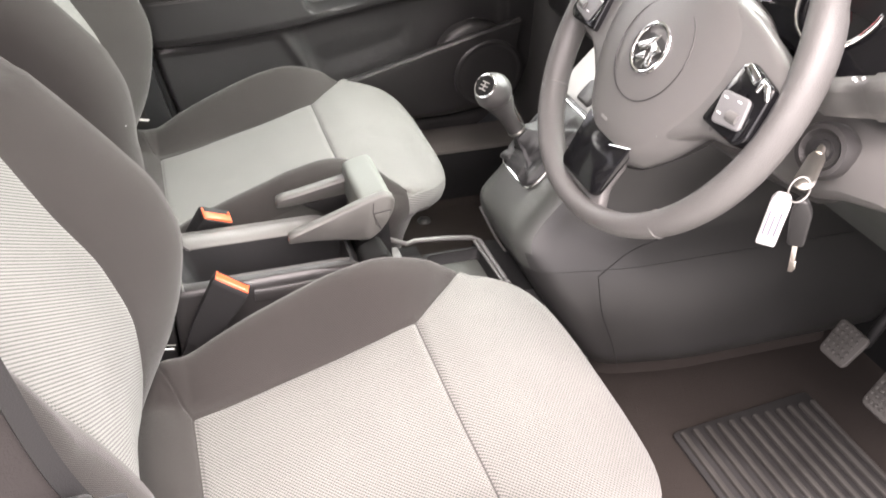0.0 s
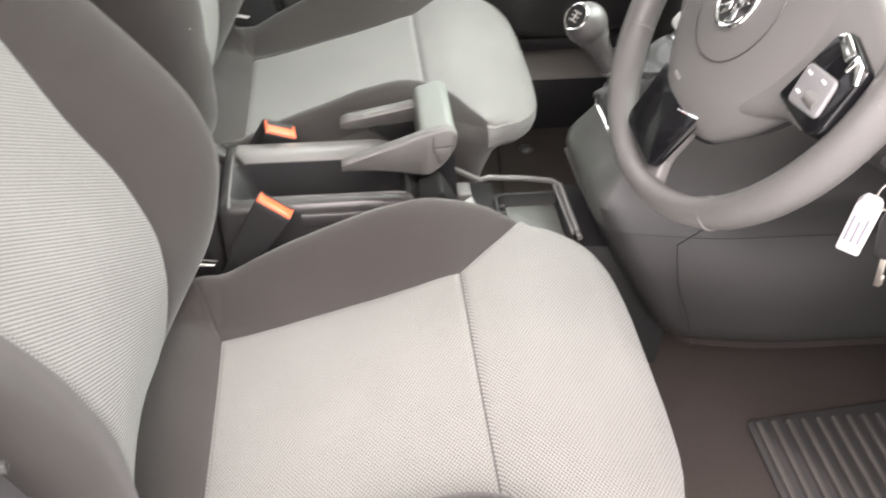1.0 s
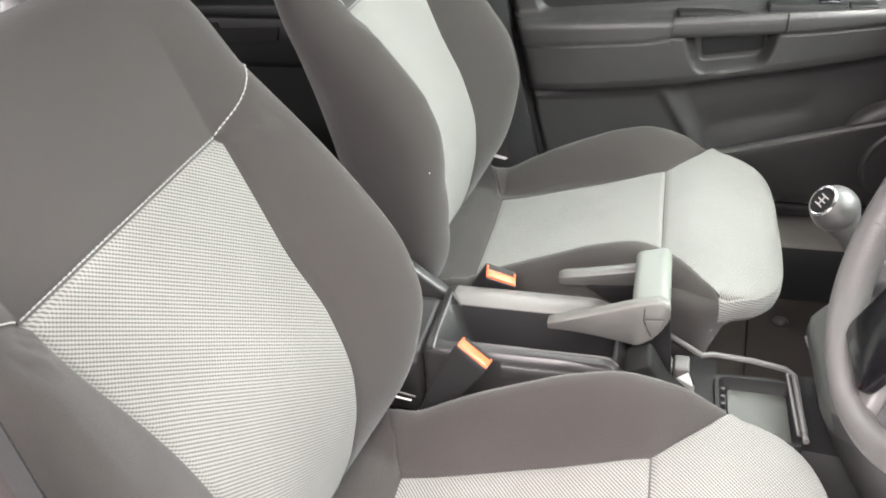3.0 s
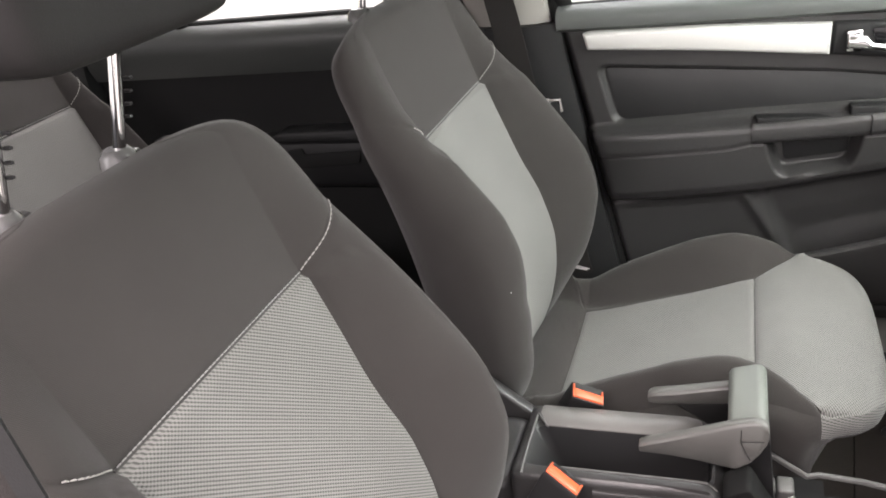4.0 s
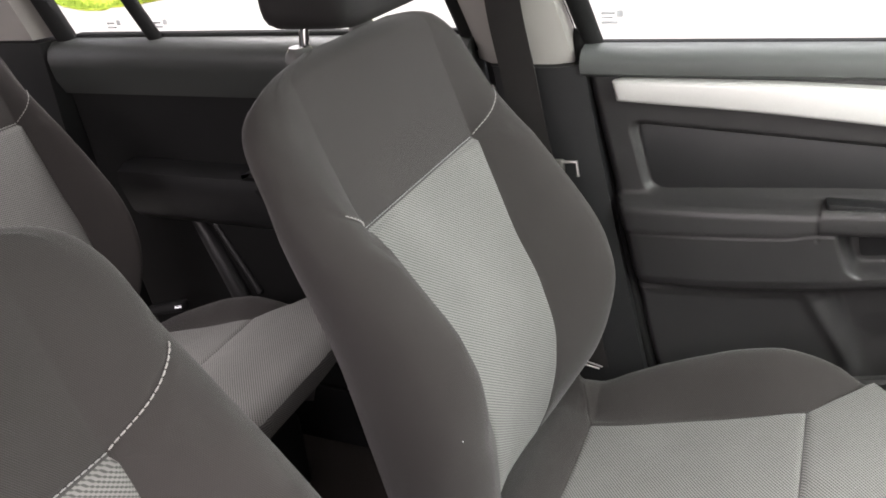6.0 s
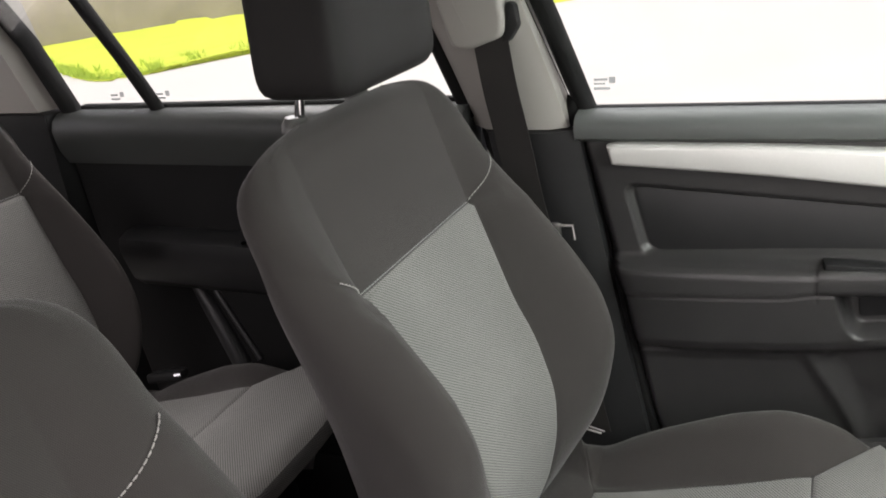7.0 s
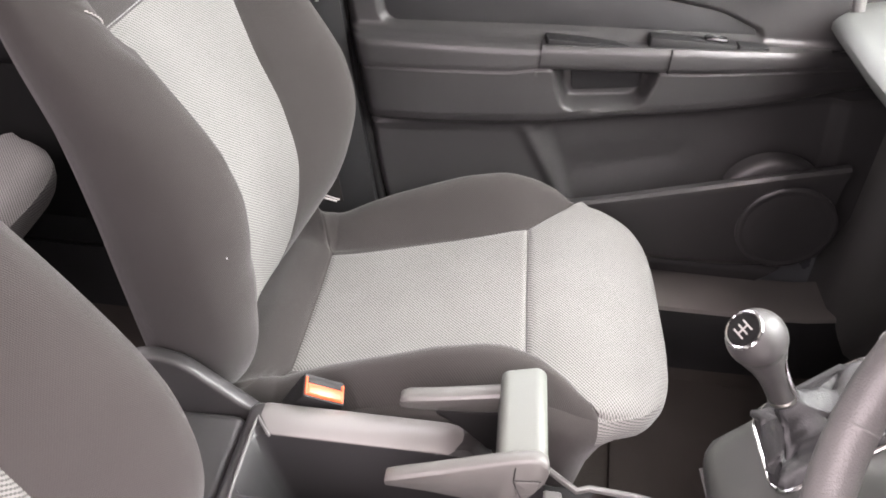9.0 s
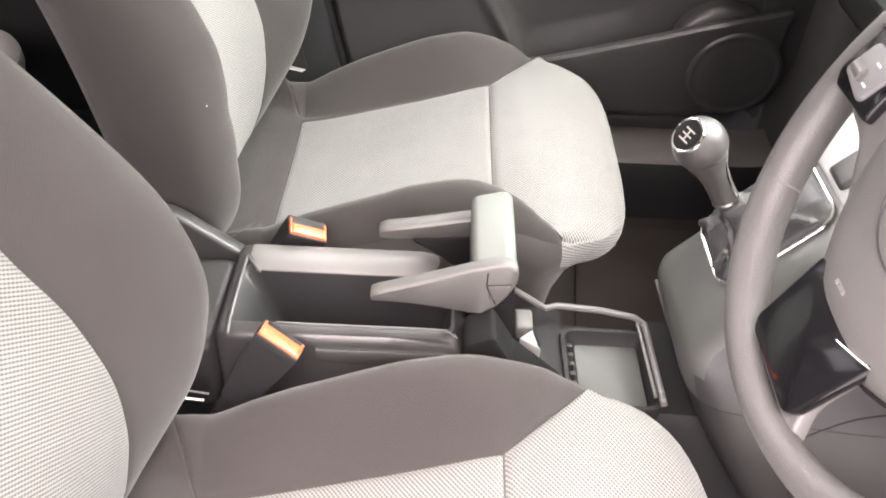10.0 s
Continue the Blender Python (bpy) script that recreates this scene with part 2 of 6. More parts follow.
def cut(P, keep, uv=None, flip=False, normals=None):
    """The kept cells of a grid of points as a mesh with no loose points."""
    n, m = P.shape[:2]
    faces = np.array(grid_faces(n, m, keep, flip))
    used, inv = np.unique(faces.ravel(), return_inverse=True)
    pts = P.reshape(-1, 3)[used]
    faces = inv.reshape(-1, 4)
    if uv is None:
        return pts, faces
    if normals is not None:
        return pts, faces, uv.reshape(-1, 2)[used], normals.reshape(-1, 3)[used]
    return pts, faces, uv.reshape(-1, 2)[used]


def box(lo, hi, r=0.004, seg=2):
    bm = bmesh.new()
    bmesh.ops.create_cube(bm, size=1)
    lo, hi = Vector(lo), Vector(hi)
    for v in bm.verts:
        v.co = Vector([(a + b) / 2 + c * (b - a) for a, b, c in zip(lo, hi, v.co)])
    if r:
        bmesh.ops.bevel(bm, geom=bm.edges[:], offset=min(r, 0.49 * min(hi - lo)), segments=seg, affect="EDGES", profile=0.5)
    return bm


def turned(bm, m):
    bmesh.ops.transform(bm, matrix=m, verts=bm.verts)
    return bm


def joined(*bms):
    out = bmesh.new()
    for b in bms:
        me = bpy.data.meshes.new("tmp")
        b.to_mesh(me)
        b.free()
        out.from_mesh(me)
        bpy.data.meshes.remove(me)
    return out


AXIS = {"y": lambda a, b, c: (a, c, b), "z": lambda a, b, c: (a, b, c), "x": lambda a, b, c: (c, a, b)}


def slab(outline, lo, hi, axis="y", r=0.003, seg=2):
    """A flat piece: an outline in the plane across the axis, from lo to hi along it, with rounded edges."""
    bm = bmesh.new()
    put = AXIS[axis]
    f = bm.faces.new([bm.verts.new(put(a, b, lo)) for a, b in outline])
    got = bmesh.ops.extrude_face_region(bm, geom=[f])
    shift = Vector(put(0, 0, hi - lo))
    for v in got["geom"]:
        if isinstance(v, bmesh.types.BMVert):
            v.co += shift
    bmesh.ops.recalc_face_normals(bm, faces=bm.faces)
    if r:
        caps = [e for e in bm.edges if len({round(put_back(axis, v.co), 6) for v in e.verts}) == 1]
        bmesh.ops.bevel(bm, geom=caps, offset=r, segments=seg, affect="EDGES", profile=0.5)
    return bm


def put_back(axis, co):
    return co["xyz".index(axis)]


def rounded(outline, r, n=5):
    """The outline with its corners rounded by about r."""
    out, k = [], len(outline)
    for i in range(k):
        p, a, b = (Vector(outline[j % k]) for j in (i, i - 1, i + 1))
        u, w = a - p, b - p
        d = min(r, 0.45 * u.length, 0.45 * w.length)
        s, e = p + u.normalized() * d, p + w.normalized() * d
        for t in np.linspace(0, 1, n):
            out.append(tuple((1 - t) ** 2 * s + 2 * t * (1 - t) * p + t * t * e))
    return out


def tube(path, radius, sides=10, caps=True, flat=1.0, up=None):
    """A round bar along a path; radius may be one number or one for each point. flat squeezes it across up."""
    path = [Vector(p) for p in path]
    rad = radius if hasattr(radius, "__len__") else [radius] * len(path)
    pts, faces = [], []
    side = None
    for i, p in enumerate(path):
        t = (path[min(i + 1, len(path) - 1)] - path[max(i - 1, 0)]).normalized()
        ref = Vector(up) if up is not None else (side if side is not None else Vector((0, 0, 1) if abs(t.z) < 0.9 else (1, 0, 0)))
        n1 = (ref - t * ref.dot(t)).normalized()
        side = n1
        n2 = t.cross(n1)
        for k in range(sides):
            a = 2 * math.pi * k / sides
            pts.append(p + n1 * math.cos(a) * rad[i] * flat + n2 * math.sin(a) * rad[i])
    m = len(path)
    for i in range(m - 1):
        for k in range(sides):
            k2 = (k + 1) % sides
            faces.append((i * sides + k, i * sides + k2, (i + 1) * sides + k2, (i + 1) * sides + k))
    if caps:
        faces.append(tuple(range(sides))[::-1])
        faces.append(tuple((m - 1) * sides + k for k in range(sides)))
    bm = bmesh.new()
    vs = [bm.verts.new(p) for p in pts]
    for f in faces:
        try:
            bm.faces.new([vs[i] for i in f])
        except ValueError:
            pass
    return bm


def ring(centre, R, r, m, sides=10, around=48, start=0.0, stop=360.0):
    """A torus or part of one; m turns its axis from z."""
    full = stop - start >= 360
    path = []
    n = around if full else around + 1
    for i in range(n):
        a = radians(start + (stop - start) * i / around)
        path.append((math.cos(a), math.sin(a)))
    bm = bmesh.new()
    rows = []
    for c, s in path:
        rows.append([bm.verts.new(Vector((c * (R + r * math.cos(q)), s * (R + r * math.cos(q)), r * math.sin(q)))) for q in np.linspace(0, 2 * math.pi, sides, endpoint=False)])
    for i in range(len(rows) if full else len(rows) - 1):
        a, b = rows[i], rows[(i + 1) % len(rows)]
        for k in range(sides):
            bm.faces.new((a[k], b[k], b[(k + 1) % sides], a[(k + 1) % sides]))
    if not full:
        bm.faces.new(rows[0])
        bm.faces.new(rows[-1])
    bmesh.ops.transform(bm, matrix=Matrix.Translation(centre) @ m.to_4x4(), verts=bm.verts)
    return bm


def lathe(profile, m, sides=28):
    """Turned shape: (radius, height) pairs about local z, placed by m; closed where the radius is zero."""
    bm = bmesh.new()
    rows = []
    for r, h in profile:
        if r < 1e-6:
            rows.append([bm.verts.new((0, 0, h))])
        else:
            rows.append([bm.verts.new((r * math.cos(a), r * math.sin(a), h)) for a in np.linspace(0, 2 * math.pi, sides, endpoint=False)])
    for a, b in zip(rows, rows[1:]):
        for k in range(sides):
            k2 = (k + 1) % sides
            if len(a) == 1 and len(b) == 1:
                continue
            if len(a) == 1:
                bm.faces.new((a[0], b[k], b[k2]))
            elif len(b) == 1:
                bm.faces.new((a[k], a[k2], b[0]))
            else:
                bm.faces.new((a[k], a[k2], b[k2], b[k]))
    bmesh.ops.transform(bm, matrix=m, verts=bm.verts)
    return bm


def loft(rows, caps=True):
    """Closed rings of equal count joined one to the next."""
    bm = bmesh.new()
    vs = [[bm.verts.new(p) for p in r] for r in rows]
    n = len(rows[0])
    for a, b in zip(vs, vs[1:]):
        for k in range(n):
            bm.faces.new((a[k], a[(k + 1) % n], b[(k + 1) % n], b[k]))
    if caps:
        bm.faces.new(vs[0][::-1])
        bm.faces.new(vs[-1])
    return bm


def gap_to(outline, pts):
    """The distance of points from an outline (both in one plane)."""
    a = np.asarray(outline, float)
    b = np.roll(a, -1, axis=0)
    d = b - a
    q = pts.reshape(-1, 1, 2) - a
    t = np.clip((q * d).sum(-1) / ((d * d).sum(-1) + 1e-12), 0, 1)
    return np.sqrt((((q - t[..., None] * d) ** 2).sum(-1)).min(1)).reshape(pts.shape[:-1])


# ---- seats ----
def stitches(points, size=0.0009, pitch=0.0066, lift=(0.0012, 0, 0)):
    """Short threads along a line of points."""
    pts = [Vector(p) for p in points]
    walk_len = [0.0]
    for a, b in zip(pts, pts[1:]):
        walk_len.append(walk_len[-1] + (b - a).length)

    def on(s):
        for i in range(len(pts) - 1):
            if s <= walk_len[i + 1] or i == len(pts) - 2:
                t = (s - walk_len[i]) / max(1e-9, walk_len[i + 1] - walk_len[i])
                return pts[i].lerp(pts[i + 1], min(1, t)) + Vector(lift)

    out, s = [], 0.003
    while s + 0.005 < walk_len[-1]:
        a, b = on(s), on(s + 0.0052)
        out.append(tube([a, a.lerp(b, 0.5) + Vector(lift) * 0.4, b], [size * 0.7, size, size * 0.7], 6))
        s += pitch
    return joined(*out)


def cushion_grid():
    xs = np.concatenate([np.linspace(-0.10, -0.012, 8), [-0.006, -0.003, 0, 0.003, 0.006], np.linspace(0.014, 0.294, 20), [0.299, 0.3025, 0.305, 0.3075, 0.311],
                         np.linspace(0.318, 0.39, 9), [0.404, 0.418, 0.432, 0.446, 0.458, 0.467, 0.475, 0.481, 0.486, 0.490, 0.4925, 0.494]])
    half = curve_of([-0.10, 0, 0.1, 0.25, 0.36, 0.385, 0.415, 0.444, 0.462, 0.476, 0.485, 0.491, 0.494], [0.222, 0.234, 0.242, 0.247, 0.245, 0.242, 0.234, 0.221, 0.204, 0.183, 0.156, 0.120, 0.065])(xs)
    swell = np.minimum(np.interp(xs, [-0.10, 0, 0.305, 0.382, 0.395, 0.507], [0.212, 0.150, 0.160, 0.226, 0.243, 0.26]), half * 0.985)
    seam = np.interp(xs, [-0.10, -0.036, 0, 0.305, 0.382, 0.395, 0.507], [0.218, 0.211, 0.135, 0.160, 0.226, 0.243, 0.26])
    seam = np.minimum(seam, half * 0.985)
    inner = np.concatenate([[-1, -0.985, -0.96], np.linspace(-0.9, 0.9, 21), [0.96, 0.985, 1]])
    outer = np.concatenate([[0.03, 0.08], np.linspace(0.16, 0.84, 8), [0.9, 0.94, 0.97, 0.99, 1]])
    n, k, o = len(xs), len(inner), len(outer)
    V = np.zeros((n, k + 2 * o))
    T = np.zeros_like(V)
    for i in range(n):
        mid = inner * seam[i]
        out = seam[i] + outer * (half[i] - seam[i])
        V[i] = np.concatenate([-out[::-1], mid, out])
        T[i] = np.concatenate([outer[::-1], np.zeros(k), outer])
    X = np.repeat(xs[:, None], V.shape[1], 1)
    zc = curve_of([-0.10, -0.05, -0.01, 0.0, 0.15, 0.305, 0.36, 0.41, 0.46, 0.507], [0.594, 0.600, 0.601, 0.602, 0.634, 0.674, 0.684, 0.687, 0.683, 0.672])(X)
    hb = curve_of([-0.10, 0.0, 0.05, 0.10, 0.15, 0.20, 0.25, 0.30, 0.34, 0.37, 0.41, 0.507], [0.025, 0.042, 0.060, 0.073, 0.081, 0.088, 0.086, 0.069, 0.046, 0.022, 0, 0])(X)
    # the padding flows past the bend of the seam
    blur = np.exp(-(((xs[:, None] - xs[None]) / 0.035) ** 2)) * np.gradient(xs)[None]
    flow = (blur / blur.sum(1, keepdims=True)) @ swell
    TS = np.clip((np.abs(V) - flow[:, None]) / np.maximum(half - flow, 0.012)[:, None], 0, 1)
    Z = zc + hb * np.sin(np.pi * np.clip(TS * 0.80, 0, 1)) ** 1.15
    Z += 0.004 * (np.abs(V) / np.maximum(seam[:, None], 0.02)).clip(0, 1) ** 2 * np.clip((0.37 - X) / 0.09, 0, 1)
    Z += 0.005 * np.sin(np.pi * ((X - 0.305) / 0.13).clip(0, 1)) * (T == 0)
    # plump roll behind the rear seam
    Z += 0.012 * np.sin(np.pi * ((X + 0.085) / 0.085).clip(0, 1)) * (1 - 0.5 * (np.abs(V) / half[:, None]) ** 4)
    outline = np.concatenate([np.stack([xs, half], 1), np.stack([xs, -half], 1)[::-1]])
    outline = np.concatenate([[[-0.5, half[0]]], outline, [[-0.5, -half[0]]]])
    d = gap_to(outline, np.stack([X, V], -1))
    r = 0.046
    q = (r - d - 0.017).clip(0, r)
    Z -= (r - np.sqrt(r * r - q * q)) * 1.05
    groove = np.exp(-(((X - 0.305) / 0.0032) ** 2)) * (T == 0) * 0.0042
    edge = np.abs(np.abs(V) - seam[:, None])
    groove = np.maximum(groove, np.exp(-((edge / 0.0032) ** 2)) * 0.0036 * (X < 0.41))
    groove = np.maximum(groove, np.exp(-((X / 0.0032) ** 2)) * (T == 0) * 0.004)
    Z -= groove
    # soft creases of a used cushion
    for i in range(n):
        for j in range(V.shape[1]):
            Z[i, j] += 0.0022 * noise.noise(Vector((X[i, j] * 9, V[i, j] * 9, 1.7))) + 0.0008 * noise.noise(Vector((X[i, j] * 30, V[i, j] * 30, 4)))
    P = np.stack([X, V, Z], -1)
    return P, T, xs


def back_grid(drop, start, top=0.0, wider=0.0):
    zs = np.concatenate([np.linspace(0.57, 1.035, 32), [1.045, 1.052, 1.056, 1.06, 1.064, 1.068, 1.075], np.linspace(1.09, 1.19, 9), [1.202, 1.213, 1.223, 1.231, 1.238, 1.2435, 1.248, 1.251, 1.2535, 1.255]])
    half = curve_of([0.57, 0.64, 0.72, 0.82, 0.92, 1.02, 1.10, 1.17, 1.205, 1.225, 1.24, 1.25, 1.255], [0.205, 0.236, 0.258, 0.268, 0.270, 0.264, 0.258, 0.254, 0.246, 0.232, 0.208, 0.165, 0.10])(zs)
    seam = curve_of([0.57, 0.65, 0.75, 0.9, 1.06, 1.255], [0.096, 0.114, 0.129, 0.134, 0.162, 0.168])(zs)
    seam = np.minimum(seam, 0.80 * half)
    far = seam + wider * np.clip((1.0 - zs) / 0.15, -0.5, 1)
    inner = np.concatenate([[-1, -0.985, -0.96], np.linspace(-0.9, 0.9, 21), [0.96, 0.985, 1]])
    outer = np.concatenate([[0.03, 0.08], np.linspace(0.16, 0.80, 8), [0.87, 0.92, 0.96, 0.985, 1]])
    n, k, o = len(zs), len(inner), len(outer)
    V, T = np.zeros((n, k + 2 * o)), np.zeros((n, k + 2 * o))
    for i in range(n):
        out = seam[i] + outer * (half[i] - seam[i])
        V[i] = np.concatenate([-out[::-1], np.where(inner > 0, inner * far[i], inner * seam[i]), far[i] + outer * (half[i] - far[i])])
        T[i] = np.concatenate([outer[::-1], np.zeros(k), outer])
    Z = np.repeat(zs[:, None], V.shape[1], 1)
    near = np.exp(-(((Z - 1.06) / 0.07) ** 2))
    Z = Z + near * 0.072 * (T**0.9)
    flat = curve_of([0.57, 0.60, 0.65, 0.72, 0.76, 0.85, 0.94, 1.056, 1.13, 1.20, 1.26], [-0.100, -0.087, -0.068, -0.056, -0.055, -0.074, -0.116, -0.168, -0.194, -0.216, -0.234])
    proud = curve_of([0.57, 0.62, 0.66, 0.70, 0.76, 0.83, 0.90, 0.96, 1.02, 1.08, 1.14, 1.20, 1.26], [-0.098, -0.066, -0.041, -0.018, 0.002, 0.013, -0.003, -0.041, -0.085, -0.132, -0.176, -0.208, -0.232])
    base, high = flat(Z), proud(Z)
    lift = np.sin(np.pi * np.clip(T * 0.74, 0, 1)) ** 1.1
    # the side towards the door is worn lower
    lift = lift * (1 - drop * np.clip((start - Z) / 0.14, 0, 1) * np.clip(0.25 + (Z - 0.64) / 0.14, 0.25, 1) * (V < 0))
    X = base + (high - base) * lift
    X += 0.010 * (np.abs(V) / seam[:, None]).clip(0, 1) ** 2 * (Z < 1.06)
    outline = np.concatenate([np.stack([half, zs], 1), np.stack([-half, zs], 1)[::-1]])
    d = gap_to(outline, np.stack([V, np.minimum(Z, 1.2549)], -1))
    d = np.where(Z < 0.70, np.minimum(np.abs(half[:, None] - np.abs(V)), 1), d)
    wide = curve_of([0.57, 0.64, 0.72, 0.82, 0.92, 1.02, 1.10, 1.17, 1.205, 1.225, 1.24, 1.25, 1.255], [0.205, 0.236, 0.258, 0.268, 0.270, 0.264, 0.258, 0.254, 0.246, 0.232, 0.208, 0.165, 0.10])(Z)
    d = np.where(np.abs(V) < wide, d, 0)
    r = 0.046 - 0.024 * np.clip((Z - 1.0) / 0.18, 0, 1)
    q = np.clip(r - d, 0, r)
    X -= r - np.sqrt(r * r - q * q)
    edge = np.abs(np.abs(V) - np.where(V > 0, far[:, None], seam[:, None]))
    g = np.exp(-((edge / 0.0032) ** 2)) * 0.0036 * (zs[:, None] < 1.061)
    g = np.maximum(g, np.exp(-(((zs[:, None] - 1.06) / 0.0035) ** 2)) * 0.004)
    X -= g
    rear = curve_of([0.57, 0.70, 0.83, 0.92, 1.05, 1.12, 1.17, 1.26], [-0.152, -0.163, -0.182, -0.199, -0.229, -0.246, -0.263, -0.284])
    for i in range(n):
        for j in range(V.shape[1]):
            X[i, j] += 0.0020 * noise.noise(Vector((Z[i, j] * 5, V[i, j] * 5, 7.7))) + 0.0003 * noise.noise(Vector((Z[i, j] * 28, V[i, j] * 28, 2)))
    # sides and rear, closed round to the middle of the back
    e = V.shape[1]
    rows = []
    for i in range(n):
        zt = (zs[i] - 1.165) / 0.080
        rim = 0.0 if zt <= 0 else 0.020 * (1 - math.sqrt(max(0, 1 - min(1, zt) ** 2)))
        xr = rear(zs[i]) + rim
        w = half[i]
        zr = zs[i] - 0.026 * max(0, zt) ** 2
        xl, xh = X[i, 0], X[i, e - 1]
        zl = Z[i, 0]

        def side(sign, xe, ze):
            return [[xe + (xr - xe) * f, sign * (w + b), ze + (zr - ze) * f] for f, b in ((0.25, 0.001), (0.5, 0.0), (0.75, -0.006), (0.92, -0.018))] + [[xr - 0.006, sign * w * 0.86, zr], [xr - 0.014, sign * w * 0.55, zr], [xr - 0.017, sign * w * 0.2, zr]]

        left, right = side(-1, xl, zl)[::-1], side(1, xh, Z[i, e - 1])
        rows.append(left + np.stack([X[i], V[i], Z[i]], -1).tolist() + right)
    P = np.array(rows)
    # round the cover over the side edges
    for _ in range(8):
        S = P.copy()
        S[1:-1, 1:-1] = 0.5 * P[1:-1, 1:-1] + 0.125 * (P[2:, 1:-1] + P[:-2, 1:-1] + P[1:-1, 2:] + P[1:-1, :-2])
        S[1:-1, 14:-14] = P[1:-1, 14:-14]
        P = S
    sink = np.clip((P[..., 2] - 1.07) / 0.16, 0, 1)
    P[..., 2] -= top * sink * sink * (3 - 2 * sink)
    TT = np.concatenate([np.full((n, 7), 2.0), T, np.full((n, 7), 2.0)], 1)
    return P, TT, zs, int(np.argmin(np.abs(zs - 1.06)))


CUSHION, CUSHION_T, CUSHION_X = cushion_grid()
BACK, BACK_T, BACK_Z, BACK_SEAM = back_grid(0.52, 0.97, 0.008)
BACK_WORN = back_grid(0.50, 1.085, 0.017, 0.014)[0]


def pillow(lo, hi, p=3.2, n=20, taper=0.0):
    """A soft box: a superellipsoid between two corners, a little narrower above by taper."""
    bm = bmesh.new()
    bmesh.ops.create_cube(bm, size=2)
    bmesh.ops.subdivide_edges(bm, edges=bm.edges[:], cuts=n // 2, use_grid_fill=True)
    lo, hi = Vector(lo), Vector(hi)
    c, h = (lo + hi) / 2, (hi - lo) / 2
    for v in bm.verts:
        q = v.co
        k = (abs(q.x) ** p + abs(q.y) ** p + abs(q.z) ** p) ** (-1 / p)
        q = q * k
        w = 1 - taper * (q.z + 1) / 2
        v.co = Vector((c.x + h.x * q.x * w, c.y + h.y * q.y * w, c.z + h.z * q.z))
    return bm


GUIDE = plain("guide_plastic", (0.10, 0.10, 0.098), 0.22)


def seat(name, dx, yc, dz, head, label, rear=False, outer_low=0.0, reach=1.0, shape=BACK, post_x=0.270, top=1.240, flecks=()):
    """A car seat: cushion and reclined back of separate cloth panels, headrest on two posts."""
    off = np.array([dx, yc, dz])
    s = thing(name, (dx + 0.15, yc, 0.335), label, "car seat", "car seats")
    P, T, xs = CUSHION + off, CUSHION_T, CUSHION_X
    P = P.copy()
    P[..., 0] += (reach - 1) * np.clip(P[..., 0] - dx - 0.305, 0, 1)
    P[..., 2] -= outer_low * np.sin(np.pi * np.clip(T * 0.8, 0, 1)) * (P[..., 1] > yc) * (P[..., 0] - dx < 0.39)
    if rear:
        P[..., 2] -= 0.070 * np.sin(np.pi * np.clip(T * 0.8, 0, 1)) * (P[..., 0] - dx < 0.39)
    uv = np.stack([P[..., 1] - yc, P[..., 0]], -1)
    PN = grid_normals(P, P - np.array([0, 0, 1.0]))
    cell_x = (xs[:-1, None] + xs[1:, None]) / 2
    mid = (T[:-1, :-1] + T[:-1, 1:]) / 2 == 0
    e = P.shape[1]
    left = np.arange(e - 1)[None, :] < e / 2
    front_edge = (cell_x > 0.386) & (T[:-1, :-1] >= 0)
    part("cushion_insert", cut(P, mid & (cell_x > 0) & (cell_x < 0.305), uv, False, PN), CLOTH_LIGHT, s, "pale grey woven cloth", 60)
    part("cushion_front", cut(P, (mid & (cell_x > 0.305)) | front_edge, uv, False, PN), CLOTH_LIGHT, s, "pale grey woven cloth", 60)
    seam_line = [P[int(np.argmin(np.abs(xs - 0.305))), j] + np.array([0, 0, 0.0006]) for j in range(e) if T[int(np.argmin(np.abs(xs - 0.305))), j] == 0]
    part("cushion_seam", tube(seam_line, 0.0011, 6), PIPE, s, "dark sewn seam")
    part("cushion_rear", cut(P, mid & (cell_x < 0), uv, False, PN), CLOTH_DARK, s, "", 60)
    part("side_bolster", cut(P, left & ~front_edge & ~mid, uv, False, PN), CLOTH_DARK, s, "", 60)
    part("side_bolster", cut(P, ~left & ~front_edge & ~mid, uv, False, PN), CLOTH_DARK, s, "", 60)
    # skirt under the cushion, down to the rails
    rim = np.concatenate([P[:, 0], P[-1, 1:-1], P[::-1, -1]])
    rows = []
    low = (0.40 if not rear else 0.50) - dz
    tang = np.roll(rim[:, :2], -1, axis=0) - np.roll(rim[:, :2], 1, axis=0)
    tang[0], tang[-1] = rim[1, :2] - rim[0, :2], rim[-1, :2] - rim[-2, :2]
    side_n = np.stack([-tang[:, 1], tang[:, 0]], -1)
    side_n /= np.linalg.norm(side_n, axis=1)[:, None] + 1e-9
    side_n *= np.sign((side_n * (rim[:, :2] - np.array([dx + 0.2, yc]))).sum(1))[:, None]
    front_w = np.clip((rim[:, 0] - dx - 0.35) / 0.07, 0, 1)
    front_w = front_w * front_w * (3 - 2 * front_w)
    for out, drop, f_out, f_drop in ((0, 0, 0, 0), (0.008, 0.007, 0.002, 0.008), (0.014, 0.018, 0.002, 0.020), (0.017, 0.034, -0.002, 0.034), (0.014, 0.06, -0.012, 0.046)):
        ring_pts = rim.copy()
        ring_pts[:, :2] += side_n * (out + (f_out - out) * front_w)[:, None]
        ring_pts[:, 2] -= drop + (f_drop - drop) * front_w
        rows.append(ring_pts)
